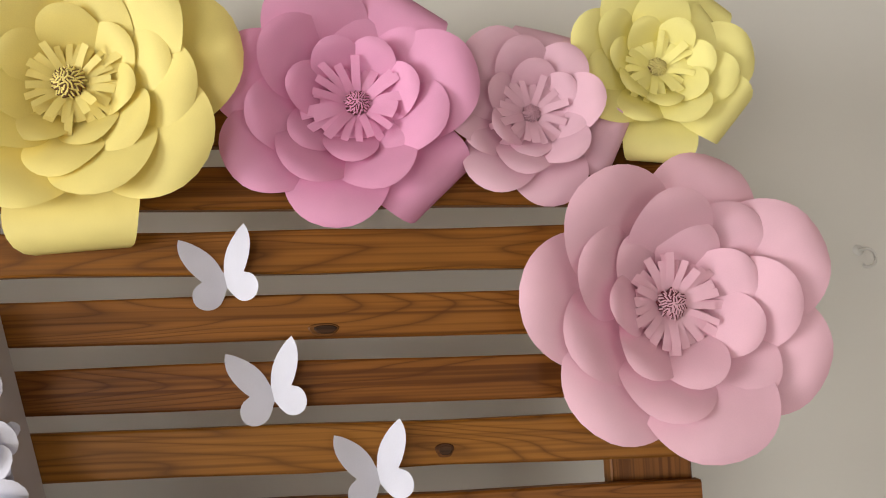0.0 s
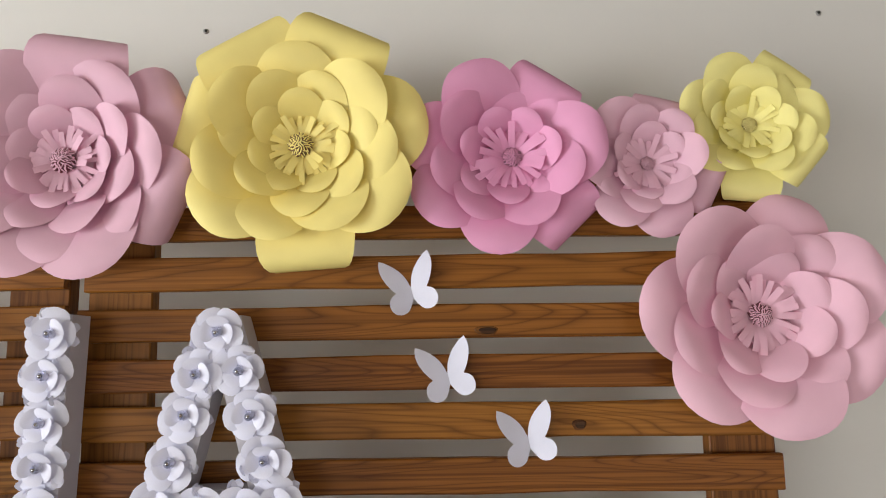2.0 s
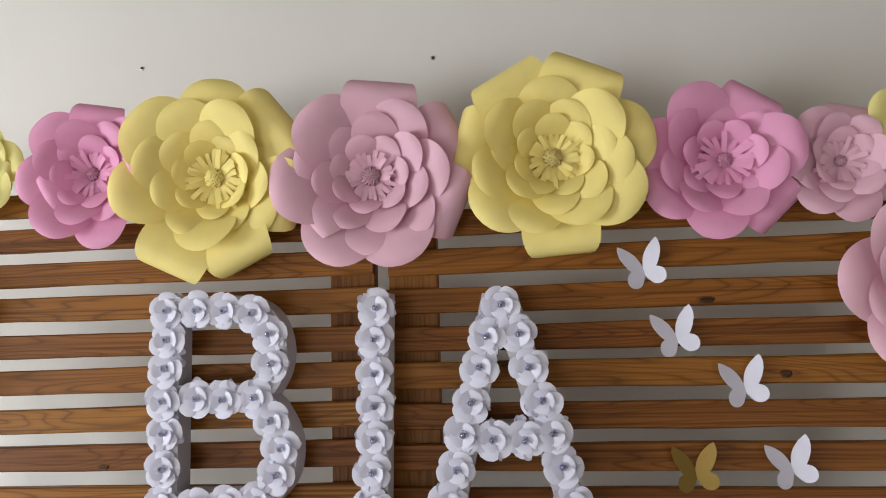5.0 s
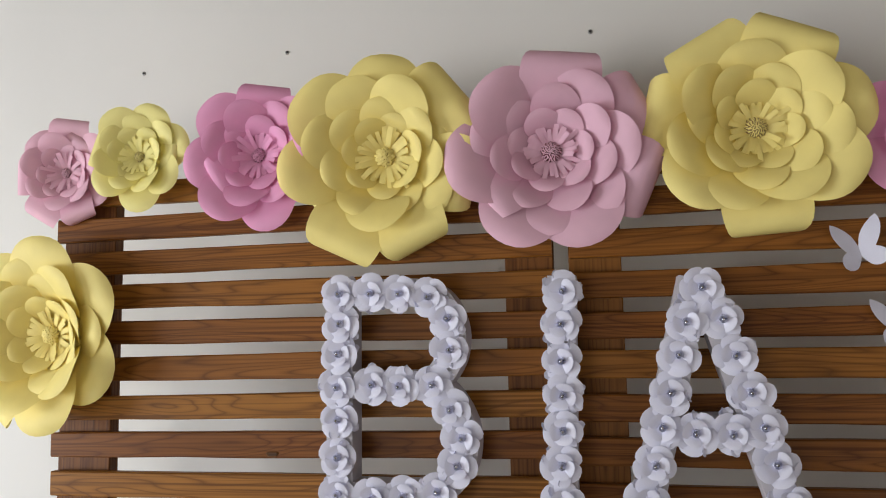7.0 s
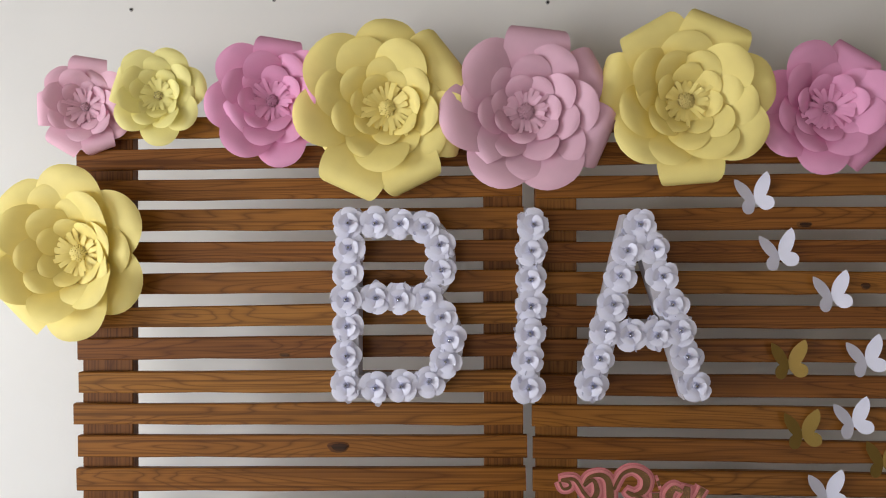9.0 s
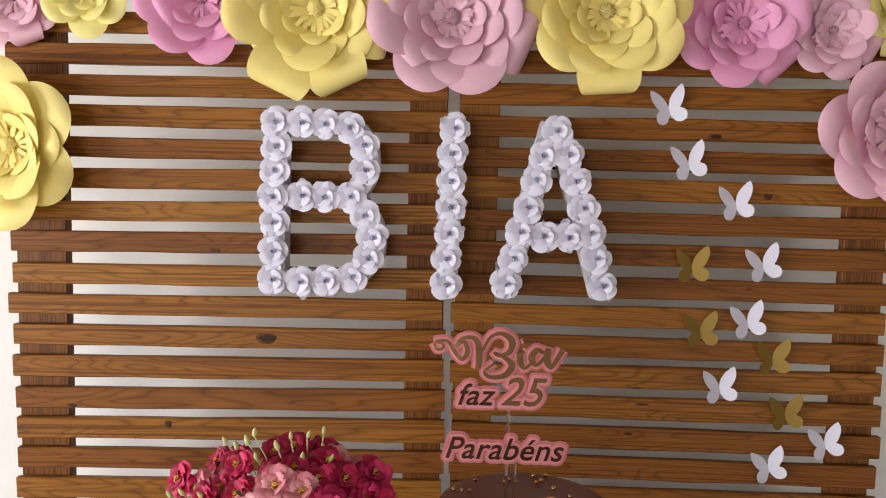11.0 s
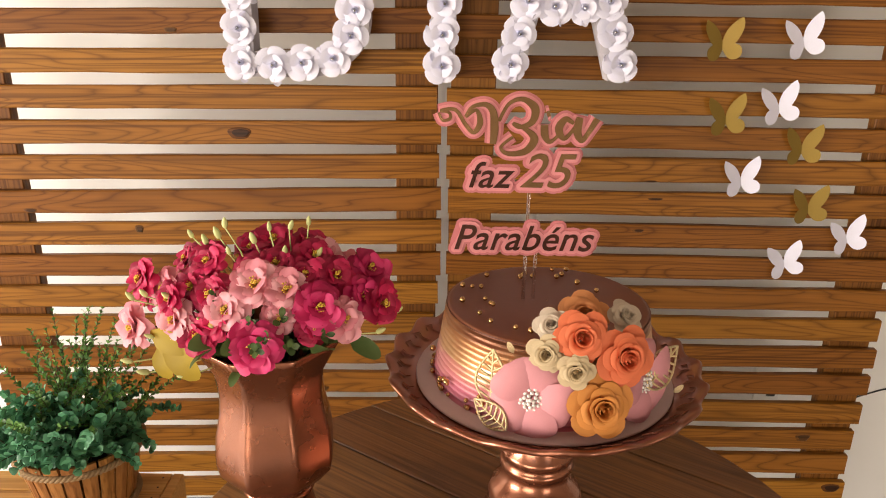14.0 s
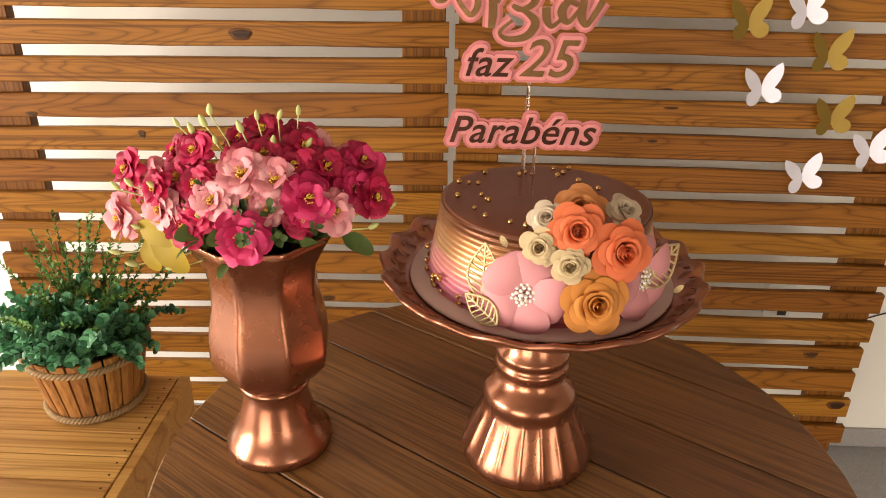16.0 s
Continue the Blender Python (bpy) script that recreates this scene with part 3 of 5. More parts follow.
def stroke(points, width, front, back):
    """A bar of that width along points of the panel's plane, from front to back."""
    pts = [Vector(p) for p in points]
    if len(pts) > 2:
        # rounded bends between the given points
        fine = []
        for k in range(len(pts) - 1):
            a, b, c, d = (pts[max(0, min(len(pts) - 1, k + q))] for q in (-1, 0, 1, 2))
            fine += [0.5 * (2 * b + (c - a) * u + (2 * a - 5 * b + 4 * c - d) * u * u + (3 * b - a - 3 * c + d) * u ** 3) for u in (0, 0.25, 0.5, 0.75)]
        pts = fine + [pts[-1]]
    verts, faces = [], []
    for k, p in enumerate(pts):
        d0 = (p - pts[k - 1]).normalized() if k else (pts[1] - p).normalized()
        d1 = (pts[k + 1] - p).normalized() if k < len(pts) - 1 else d0
        d = (d0 + d1).normalized()
        nrm = Vector((-d.y, d.x)) * (width / 2 / max(0.5, d.dot(d0)))
        for q, y in ((p + nrm, front), (p - nrm, front), (p - nrm, back), (p + nrm, back)):
            verts.append((q.x, y, q.y))
    for k in range(len(pts) - 1):
        for j in range(4):
            faces.append((4 * k + j, 4 * k + (j + 1) % 4, 4 * k + 4 + (j + 1) % 4, 4 * k + 4 + j))
    e = 4 * (len(pts) - 1)
    return verts, faces + [(3, 2, 1, 0), (e, e + 1, e + 2, e + 3)]


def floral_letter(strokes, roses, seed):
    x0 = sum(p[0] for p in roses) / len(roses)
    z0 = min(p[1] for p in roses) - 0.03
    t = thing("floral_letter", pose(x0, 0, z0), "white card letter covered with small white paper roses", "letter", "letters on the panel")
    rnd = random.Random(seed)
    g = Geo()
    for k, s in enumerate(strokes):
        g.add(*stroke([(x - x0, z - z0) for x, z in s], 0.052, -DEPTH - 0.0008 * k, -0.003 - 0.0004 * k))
    part("body", g.mesh("body", SHADED_SIDE, False), t, "white card box letter with shade in its grey colour")
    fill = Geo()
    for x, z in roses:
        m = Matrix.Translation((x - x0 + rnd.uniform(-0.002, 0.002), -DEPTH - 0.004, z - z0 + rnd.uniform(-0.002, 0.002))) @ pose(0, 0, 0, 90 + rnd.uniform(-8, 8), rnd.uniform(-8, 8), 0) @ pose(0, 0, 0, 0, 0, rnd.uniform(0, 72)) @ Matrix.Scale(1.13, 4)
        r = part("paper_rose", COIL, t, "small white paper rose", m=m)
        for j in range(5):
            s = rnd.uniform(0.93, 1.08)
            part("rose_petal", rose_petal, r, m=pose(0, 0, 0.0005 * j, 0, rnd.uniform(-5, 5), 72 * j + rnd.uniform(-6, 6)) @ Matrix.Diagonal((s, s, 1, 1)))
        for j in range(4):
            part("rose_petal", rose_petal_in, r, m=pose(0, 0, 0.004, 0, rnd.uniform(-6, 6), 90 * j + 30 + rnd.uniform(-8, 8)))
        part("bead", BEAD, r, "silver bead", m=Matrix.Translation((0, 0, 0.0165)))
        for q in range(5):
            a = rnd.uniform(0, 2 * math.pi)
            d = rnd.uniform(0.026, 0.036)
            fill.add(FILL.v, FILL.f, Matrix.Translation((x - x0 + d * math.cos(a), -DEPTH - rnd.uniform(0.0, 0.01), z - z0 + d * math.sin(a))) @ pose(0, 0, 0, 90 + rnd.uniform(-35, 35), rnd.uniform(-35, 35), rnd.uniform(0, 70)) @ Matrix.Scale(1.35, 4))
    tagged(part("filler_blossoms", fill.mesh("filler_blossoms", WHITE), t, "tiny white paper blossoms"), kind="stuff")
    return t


def spread(a, b, n):
    return [(a[0] + (b[0] - a[0]) * k / (n - 1), a[1] + (b[1] - a[1]) * k / (n - 1)) for k in range(n)]


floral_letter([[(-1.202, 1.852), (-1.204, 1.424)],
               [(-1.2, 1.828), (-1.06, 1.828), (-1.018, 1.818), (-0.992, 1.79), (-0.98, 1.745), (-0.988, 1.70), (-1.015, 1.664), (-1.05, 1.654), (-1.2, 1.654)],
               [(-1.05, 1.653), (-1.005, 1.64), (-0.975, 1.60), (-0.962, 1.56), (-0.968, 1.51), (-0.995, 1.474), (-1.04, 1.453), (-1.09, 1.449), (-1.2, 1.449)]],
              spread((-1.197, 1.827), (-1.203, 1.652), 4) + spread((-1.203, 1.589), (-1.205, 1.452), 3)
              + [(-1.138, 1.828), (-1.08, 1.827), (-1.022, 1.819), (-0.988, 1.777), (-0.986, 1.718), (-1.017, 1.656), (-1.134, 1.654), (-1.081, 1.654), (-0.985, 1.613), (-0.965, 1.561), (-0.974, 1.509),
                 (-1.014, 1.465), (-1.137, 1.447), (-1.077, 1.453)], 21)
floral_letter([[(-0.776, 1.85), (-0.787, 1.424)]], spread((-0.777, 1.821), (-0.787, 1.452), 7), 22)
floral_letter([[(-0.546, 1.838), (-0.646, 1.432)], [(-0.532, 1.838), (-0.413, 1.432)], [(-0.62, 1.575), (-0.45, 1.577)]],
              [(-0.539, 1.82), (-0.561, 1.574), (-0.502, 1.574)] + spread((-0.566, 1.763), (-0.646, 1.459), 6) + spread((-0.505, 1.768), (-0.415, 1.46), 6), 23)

# ---- paper butterflies ----
def wing_outline():
    """One wing, from the body outward: a pointed upper wing and a round lower one."""
    up = [(0.0, 0.004), (0.004, 0.022), (0.012, 0.037), (0.024, 0.050), (0.032, 0.055), (0.0345, 0.045), (0.034, 0.032), (0.030, 0.018), (0.0245, 0.006), (0.020, -0.001)]
    low = [(0.028, -0.006), (0.0315, -0.015), (0.031, -0.026), (0.026, -0.034), (0.018, -0.037), (0.010, -0.034), (0.005, -0.026), (0.0, -0.014)]
    pts = up[:4] + [up[4]] * 3 + up[5:9] + [up[9]] * 2 + low
    out = []
    for k, (x, z) in enumerate(pts):
        x2, z2 = pts[(k + 1) % len(pts)]
        if (x, z) != (x2, z2) and not (k == len(pts) - 1):
            out += [(0.75 * x + 0.25 * x2, 0.75 * z + 0.25 * z2), (0.25 * x + 0.75 * x2, 0.25 * z + 0.75 * z2)]
        elif (x, z) == (x2, z2):
            out.append((x, z))
    return [pts[0]] + [p for k, p in enumerate(out) if k == 0 or p != out[k - 1]] + [pts[-1]]


def butterfly(x, z, roll, mat, fold, label, group):
    t = thing("paper_butterfly", pose(x + 0.005, -0.002, z) @ pose(0, 0, 0, 0, roll, 0), label, "paper butterfly", group)
    for side in (-1, 1):
        o = wing_outline()
        rows = [(side * px * 1.27 * math.cos(radians(fold)), -px * 1.27 * math.sin(radians(fold)), pz * 0.95) for px, pz in o]
        back = [(a, b + 0.0006, c) for a, b, c in rows]
        n = len(o)
        faces = [tuple(range(n)), tuple(range(2 * n - 1, n - 1, -1))] + [(k, (k + 1) % n, n + (k + 1) % n, n + k) for k in range(n)]
        part("wing", mesh_of("wing", rows + back, faces, mat, False), t)


for x, z, roll in ((-0.268, 1.883, -14), (-0.214, 1.753, -14), (-0.096, 1.658, -12), (-0.022, 1.511, -15), (-0.051, 1.370, -14), (-0.110, 1.205, -10), (0.156, 1.072, -16), (0.021, 1.008, -16)):
    butterfly(x, z, roll, WHITE, 22, "white folded paper butterfly on the slats", "white butterflies")
for x, z, roll in ((-0.193, 1.502, -6), (-0.164, 1.343, -8), (0.015, 1.280, -6), (0.054, 1.143, -8)):
    butterfly(x, z, roll, GOLD_CARD, 22, "gold folded paper butterfly on the slats", "gold butterflies")

# ---- round table ----
TZ, TX, TY, TR = 0.88, -0.682, -0.85, 0.452
table = thing("round_table", pose(TX, TY, FLOOR), "round dark brown table of old worn planks", "table")
turn = radians(-34)
EDGES = [-0.5, -0.335, -0.19, -0.052, 0.078, 0.20, 0.34, 0.5]
for a, b in zip(EDGES, EDGES[1:]):
    a, b = max(a, -TR), min(b, TR)
    lo, hi = a + 0.0012, b - 0.0012
    pts = []
    n = 14
    for k in range(n + 1):
        v = lo + (hi - lo) * k / n
        pts.append((math.sqrt(max(0, TR ** 2 - v * v)), v))
    pts += [(-u, v) for u, v in reversed(pts)]
    clean = [p for k, p in enumerate(pts) if k == 0 or (Vector(p) - Vector(pts[k - 1])).length > 1e-4]
    n = len(clean)
    drop = 0.0015
    cu, cv = sum(p[0] for p in clean) / n, sum(p[1] for p in clean) / n
    inner = [(u - math.copysign(min(0.002, abs(u - cu)), u - cu), v - math.copysign(min(0.0015, abs(v - cv)), v - cv)) for u, v in clean]
    verts = [(u, v, 0) for u, v in inner] + [(u, v, -drop) for u, v in clean] + [(u, v, -0.034) for u, v in clean]
    faces = [tuple(range(n))] + [(r * n + k, (r + 1) * n + k, (r + 1) * n + (k + 1) % n, r * n + (k + 1) % n) for r in (0, 1) for k in range(n)]
    part("plank", mesh_of("plank", verts, faces, TABLE, False), table, m=pose(0, 0, TZ - FLOOR, 0, 0, -34))
part("apron", mesh_of("apron", *lathe([(TR - 0.02, -0.035), (TR - 0.02, -0.11), (TR - 0.045, -0.11), (TR - 0.045, -0.035)], 64), TABLE), table, m=Matrix.Translation((0, 0, TZ - FLOOR)))
part("pedestal", mesh_of("pedestal", *lathe([(0.30, 0), (0.30, 0.04), (0.10, 0.07), (0.085, 0.4), (0.10, 0.78), (0.22, 0.885), (0.001, 0.885)], 32), TABLE), table)

# ---- crate with a plant basket ----
CZ = 0.66
crate = thing("wooden_crate", pose(-1.30, -0.37, FLOOR), "pale pine crate of nailed boards, used as a stand", "crate")
top = CZ - FLOOR
nail = mesh_of("nail", *lathe([(0.0022, 0), (0.002, 0.0006), (1e-4, 0.0008)], 8), plain("nail_head", (0.05, 0.04, 0.035), 0.5, 0.7))
for k in range(7):
    y1 = -0.002 - 0.062 * k
    b = part("board", box_mesh("board", CRATE, -0.62, -0.022, -0.0595, 0, -0.018, 0, b=0.0015), crate, m=pose(0, y1, top, 0, 0, 0))
    for q in (0.015, 0.045):
        part("nail", nail, b, m=Matrix.Translation((-0.036, -q, 0.0)))
for k in range(3):
    part("end_board", box_mesh("end_board", CRATE, -0.021, 0, -0.44, 0, -0.215, 0, b=0.002), crate, m=Matrix.Translation((0, 0, top - 0.226 * k - 0.001)))
    part("front_board", box_mesh("front_board", CRATE, -0.62, -0.0225, -0.46, -0.441, -0.215, 0, b=0.002), crate, m=Matrix.Translation((0, 0, top - 0.226 * k - 0.02)))
part("corner_post", box_mesh("corner_post", CRATE, -0.06, -0.024, -0.05, -0.01, 0, top - 0.02, b=0.002), crate)

PX, PY = -1.455, -0.45
basket = thing("plant_basket", pose(PX, PY, CZ), "small round planter of brown wooden staves with braided rope", "planter")
N = 22
for k in range(N):
    a0, a1 = 2 * math.pi * (k + 0.07) / N, 2 * math.pi * (k + 0.93) / N
    vs = []
    for z, r in ((0.004, 0.084), (0.142, 0.111)):
        for rr in (r, r - 0.006):
            for a in (a0, (a0 + a1) / 2, a1):
                q = rr * (1.008 if a not in (a0, a1) else 1)
                vs.append((q * math.cos(a), q * math.sin(a), z))
    fs = [(0, 1, 7, 6), (1, 2, 8, 7), (4, 3, 9, 10), (5, 4, 10, 11), (6, 7, 10, 9), (7, 8, 11, 10), (0, 6, 9, 3), (2, 5, 11, 8), (0, 3, 4, 1), (1, 4, 5, 2)]
    part("stave", mesh_of("stave", vs, fs, STAVE, False), basket)
ROPE = plain("jute_rope", (0.30, 0.19, 0.095), 0.85, 0, 0.3, 120, 0.4)


def braid(radius, z):
    g = Geo()
    for s in range(3):
        pts = []
        for k in range(181):
            a = 2 * math.pi * k / 180
            w = 26 * a + s * 2 * math.pi / 3
            rr = radius + 0.0035 * math.cos(w)
            pts.append((rr * math.cos(a), rr * math.sin(a), z + 0.004 * math.sin(w)))
        g.add(*tube(pts, 0.0036, 6))
    return g.mesh("rope", ROPE)


part("rope", braid(0.0895, 0.009), basket, "braided jute rope")
part("rope", braid(0.1095, 0.122), basket, "braided jute rope")
part("soil", mesh_of("soil", *lathe([(0.100, 0.120), (0.06, 0.126), (1e-4, 0.130)], 20), plain("dark_soil", (0.03, 0.022, 0.015), 0.95)), basket)

GREEN = leaf_mat("box_leaf_green", (0.025, 0.10, 0.02), (0.16, 0.38, 0.09))
TEAL = leaf_mat("eucalyptus_blue_green", (0.03, 0.15, 0.08), (0.13, 0.44, 0.24))
STEM = plain("dark_stem", (0.05, 0.045, 0.02), 0.7)


def leaf(length, half, n=3, cup=0.2, fat=0.55):
    return petal_grid(0, length, half, 18, -14, side=-cup, twist=0, nu=2, nv=n, base=0.15, fat=fat)


SMALL_LEAF, ROUND_LEAF = leaf(0.0155, 0.0048), leaf(0.0165, 0.0095, 4, 0.12, 0.6)


def sprig(rnd, lean, azim, length, shape, mat, step, droop, pair=2, name="sprig", size=1.0):
    g, pts = Geo(), []
    p, e = Vector((0, 0, 0)), radians(90 - lean)
    n = max(6, int(length / step))
    bend = rnd.uniform(-0.4, 0.4)
    for k in range(n + 1):
        pts.append(p.copy())
        a = radians(azim) + bend * k / n
        p += Vector((math.cos(e) * math.cos(a), math.cos(e) * math.sin(a), math.sin(e))) * (length / n)
        e -= radians(droop) / n
    g.add(*tube(pts, 0.0014, 5, 0.5), index=1)
    for k in range(2, n + 1):
        d = (pts[k] - pts[k - 1]).normalized()
        base = d.to_track_quat("Z", "Y").to_matrix().to_4x4()
        for q in range(pair):
            turn = 360 / pair * q + 90 * (k % 2) + rnd.uniform(-25, 25)
            s = size * rnd.uniform(0.75, 1.2) * (1.05 - 0.45 * k / n)
            g.add(*shape, Matrix.Translation(pts[k]) @ base @ pose(0, 0, 0, 0, 0, turn) @ pose(0, 0, 0, 0, -rnd.uniform(25, 55)) @ Matrix.Diagonal((s, s, s, 1)))
    return g.mesh(name, [mat, STEM])


plant = thing("potted_greenery", pose(PX, PY, CZ + 0.131), "artificial green box and eucalyptus sprigs in the planter", "plant")
rnd = random.Random(77)
for k in range(44):
    az, ln = rnd.uniform(0, 360), rnd.uniform(0.15, 0.25)
    tall = rnd.random() < 0.75
    if tall:
        az = rnd.uniform(-30, 200)
    part("sprig", sprig(rnd, rnd.uniform(6, 48), az, ln, SMALL_LEAF, GREEN, 0.0085, rnd.uniform(0, 30), 2), plant, m=Matrix.Translation((rnd.uniform(-0.06, 0.07), rnd.uniform(-0.03, 0.06), 0)))
for k in range(60):
    az = rnd.uniform(140, 400)
    part("sprig", sprig(rnd, rnd.uniform(15, 65), az, rnd.uniform(0.07, 0.125), ROUND_LEAF, TEAL, 0.0115, rnd.uniform(0, 60), 3, size=1.3), plant, "round blue-green leaves",
         m=Matrix.Translation((rnd.uniform(-0.085, 0.085), rnd.uniform(-0.085, 0.05), rnd.uniform(0, 0.03))))
for k in range(38):
    az = rnd.uniform(185, 355)
    a, rr = radians(az), rnd.uniform(0.05, 0.098)
    part("sprig", sprig(rnd, rnd.uniform(15, 55), az + rnd.uniform(-40, 40), rnd.uniform(0.045, 0.085), ROUND_LEAF, TEAL, 0.0105, rnd.uniform(10, 80), 3, size=1.3), plant, "round blue-green leaves",
         m=Matrix.Translation((rr * math.cos(a), rr * math.sin(a), -0.002)))

# ---- copper vase with roses ----
VX, VY = -0.9875, -0.815
vase = thing("copper_vase", pose(VX, VY, TZ), "tall eight-sided rose-copper vase on a round foot", "vase")


def facet(a, k):
    """Flat sides above the neck, round below."""
    if k < 9:
        return 1.0
    s = math.pi / 4
    q = (a + 0.25) % s - s / 2
    return (1 / math.cos(q)) * 0.955


VP = [(0.0, 0.0), (0.070, 0.001), (0.0715, 0.006), (0.070, 0.014), (0.060, 0.024), (0.050, 0.045), (0.044, 0.068), (0.0405, 0.083), (0.043, 0.089), (0.045, 0.094), (0.058, 0.104), (0.072, 0.120), (0.0755, 0.136), (0.0755, 0.150),
      (0.073, 0.172), (0.0665, 0.198), (0.0645, 0.222), (0.068, 0.248), (0.082, 0.272), (0.0905, 0.285), (0.0885, 0.2865), (0.084, 0.283), (0.063, 0.24), (0.061, 0.21), (0.001, 0.205)]
VP = [(r, z * 1.125) for r, z in VP]
body = mesh_of("vase_body", *lathe(VP, 96, facet), COPPER)
part("vase_body", body, vase)
part("foot_collar", mesh_of("foot_collar", *lathe([(0.040, 0.092), (0.0455, 0.0956), (0.047, 0.100), (0.044, 0.1045), (0.040, 0.1058)], 48), COPPER), vase)

CRIMSON = leaf_mat("crimson_silk", (0.34, 0.005, 0.045), (0.74, 0.020, 0.12), 0.6)
BLUSH = leaf_mat("pink_silk", (0.78, 0.24, 0.30), (0.93, 0.48, 0.53), 0.6)
MAGENTA = leaf_mat("magenta_silk", (0.50, 0.010, 0.09), (0.78, 0.045, 0.20), 0.6)
STAMEN = plain("yellow_stamens", (0.75, 0.50, 0.08), 0.6)
BUDGREEN = plain("pale_green_bud", (0.55, 0.60, 0.26), 0.6, 0, 0.2)
ROSE_LEAF = leaf_mat("rose_leaf_green", (0.03, 0.075, 0.02), (0.13, 0.20, 0.06))
AUTUMN = leaf_mat("yellowed_leaf", (0.32, 0.22, 0.02), (0.50, 0.36, 0.04))


def silk_rose(mat, r, seed):
    rnd = random.Random(seed)
    g = Geo()
    for count, reach, rise, curl, half, lift in ((6, 1.0, 32, -42, 0.50, 0.0), (6, 0.88, 50, -22, 0.44, 0.05), (5, 0.66, 66, 0, 0.38, 0.09), (4, 0.42, 74, 20, 0.26, 0.10)):
        for j in range(count):
            v, f = petal_grid(r * 0.05, r * reach * rnd.uniform(0.95, 1.15), r * half * rnd.uniform(0.9, 1.15), rise + rnd.uniform(-10, 10), curl + rnd.uniform(-25, 25), side=rnd.uniform(-0.25, 0.3), twist=rnd.uniform(0.0, 0.3), nu=6, nv=6, base=0.3, fat=0.62, notch=rnd.uniform(-0.1, 0.35))
            # ruffled edges
            ph, am = rnd.uniform(0, 6), rnd.uniform(0.05, 0.13) * r
            v = [(x, y, z + am * math.sin(ph + 7.5 * y / r + 3 * x / r) * min(1, x / r)) for x, y, z in v]
            g.add(v, f, Matrix.Translation((0, 0, r * lift)) @ pose(0, 0, 0, 0, 0, 360 / count * j + rnd.uniform(-10, 10)))
    return g.mesh("blossom", mat)


g = Geo()
rnd = random.Random(5)
for j in range(22):
    a, e = rnd.uniform(0, 6.28), rnd.uniform(0.1, 0.9)
    tip = Vector((math.cos(a) * e * 0.009, math.sin(a) * e * 0.009, 0.017 - 0.005 * e))
    g.add(*tube([(0, 0, 0.002), tip * 0.6, tip], 0.0006, 4))
    g.add(*ball(0.0013, 6, 4), Matrix.Translation(tip))
STAMENS = g.mesh("stamen_tuft", STAMEN)

bouquet = thing("silk_bouquet", pose(VX + 0.006, VY, TZ + 0.312), "crimson and pink silk roses with buds, in the vase", "bouquet")
kinds = {"c": (CRIMSON, "crimson silk rose"), "m": (MAGENTA, "magenta silk rose"), "p": (BLUSH, "pale pink silk rose")}
shapes = {k: [silk_rose(kinds[k][0], 0.033, 10 * ord(k) + q) for q in range(3)] for k in kinds}
# kind, azimuth, polar angle from upright, distance, size
BACK_ROSES = [("c", 80, 8, 0.15, 1.0), ("c", 40, 25, 0.145, 1.0), ("c", 120, 32, 0.14, 0.95), ("p", 15, 30, 0.145, 0.9), ("c", 170, 38, 0.145, 1.0), ("c", 155, 58, 0.165, 0.95), ("c", 185, 62, 0.185, 1.0),
    ("m", 5, 52, 0.165, 1.05), ("c", -12, 70, 0.165, 1.0)]
FRONT_ROSES = [("p", 268, 30, 0.122, 1.12), ("p", 300, 36, 0.12, 1.0), ("c", 325, 30, 0.13, 0.95), ("m", 318, 55, 0.125, 1.12), ("p", 330, 70, 0.13, 1.0), ("p", 245, 52, 0.108, 1.0), ("p", 290, 58, 0.1, 0.8),
    ("m", 272, 82, 0.106, 1.18), ("c", 228, 80, 0.108, 1.0), ("p", 212, 72, 0.13, 0.98), ("p", 192, 60, 0.15, 0.98), ("p", 196, 86, 0.172, 1.1), ("c", 225, 45, 0.118, 1.0), ("c", 205, 48, 0.13, 1.0),
    ("c", 250, 18, 0.125, 0.9)]
FILLING_ROSES = [("c", 345, 42, 0.14, 1.0), ("c", 60, 45, 0.14, 1.0), ("c", 100, 60, 0.13, 1.0), ("p", 35, 60, 0.14, 0.9), ("c", 140, 15, 0.135, 0.85), ("c", 300, 14, 0.13, 0.9), ("c", 200, 30, 0.15, 0.85),
    ("m", 345, 62, 0.15, 0.9), ("c", 350, 25, 0.15, 0.9), ("c", 238, 66, 0.105, 0.85), ("c", 312, 72, 0.11, 0.8), ("c", 176, 74, 0.175, 0.9), ("c", 210, 58, 0.15, 0.8)]
rnd = random.Random(9)
for kind, az, pol, dist, size in BACK_ROSES + FRONT_ROSES + FILLING_ROSES:
    a, q = radians(az), radians(pol)
    d = Vector((math.cos(a) * math.sin(q), math.sin(a) * math.sin(q), math.cos(q)))
    p = d * dist * 0.88
    p.z = p.z * 0.70 + 0.026
    size *= 0.82
    face = (d + Vector((0, -0.75, 0.15))).normalized()
    m = Matrix.Translation(p) @ face.to_track_quat("Z", "Y").to_matrix().to_4x4() @ pose(0, 0, 0, 0, 0, rnd.uniform(0, 72)) @ Matrix.Diagonal((size, size, size, 1))
    b = part("blossom", shapes[kind][rnd.randrange(3)], bouquet, kinds[kind][1], m=m)
    part("stamen_tuft", STAMENS, b, "yellow stamen tuft")
    part("stem", mesh_of("stem", *tube([(d.x * 0.02, d.y * 0.02, -0.06), p * 0.4, p * 0.95], 0.0016, 5), STEM), bouquet)
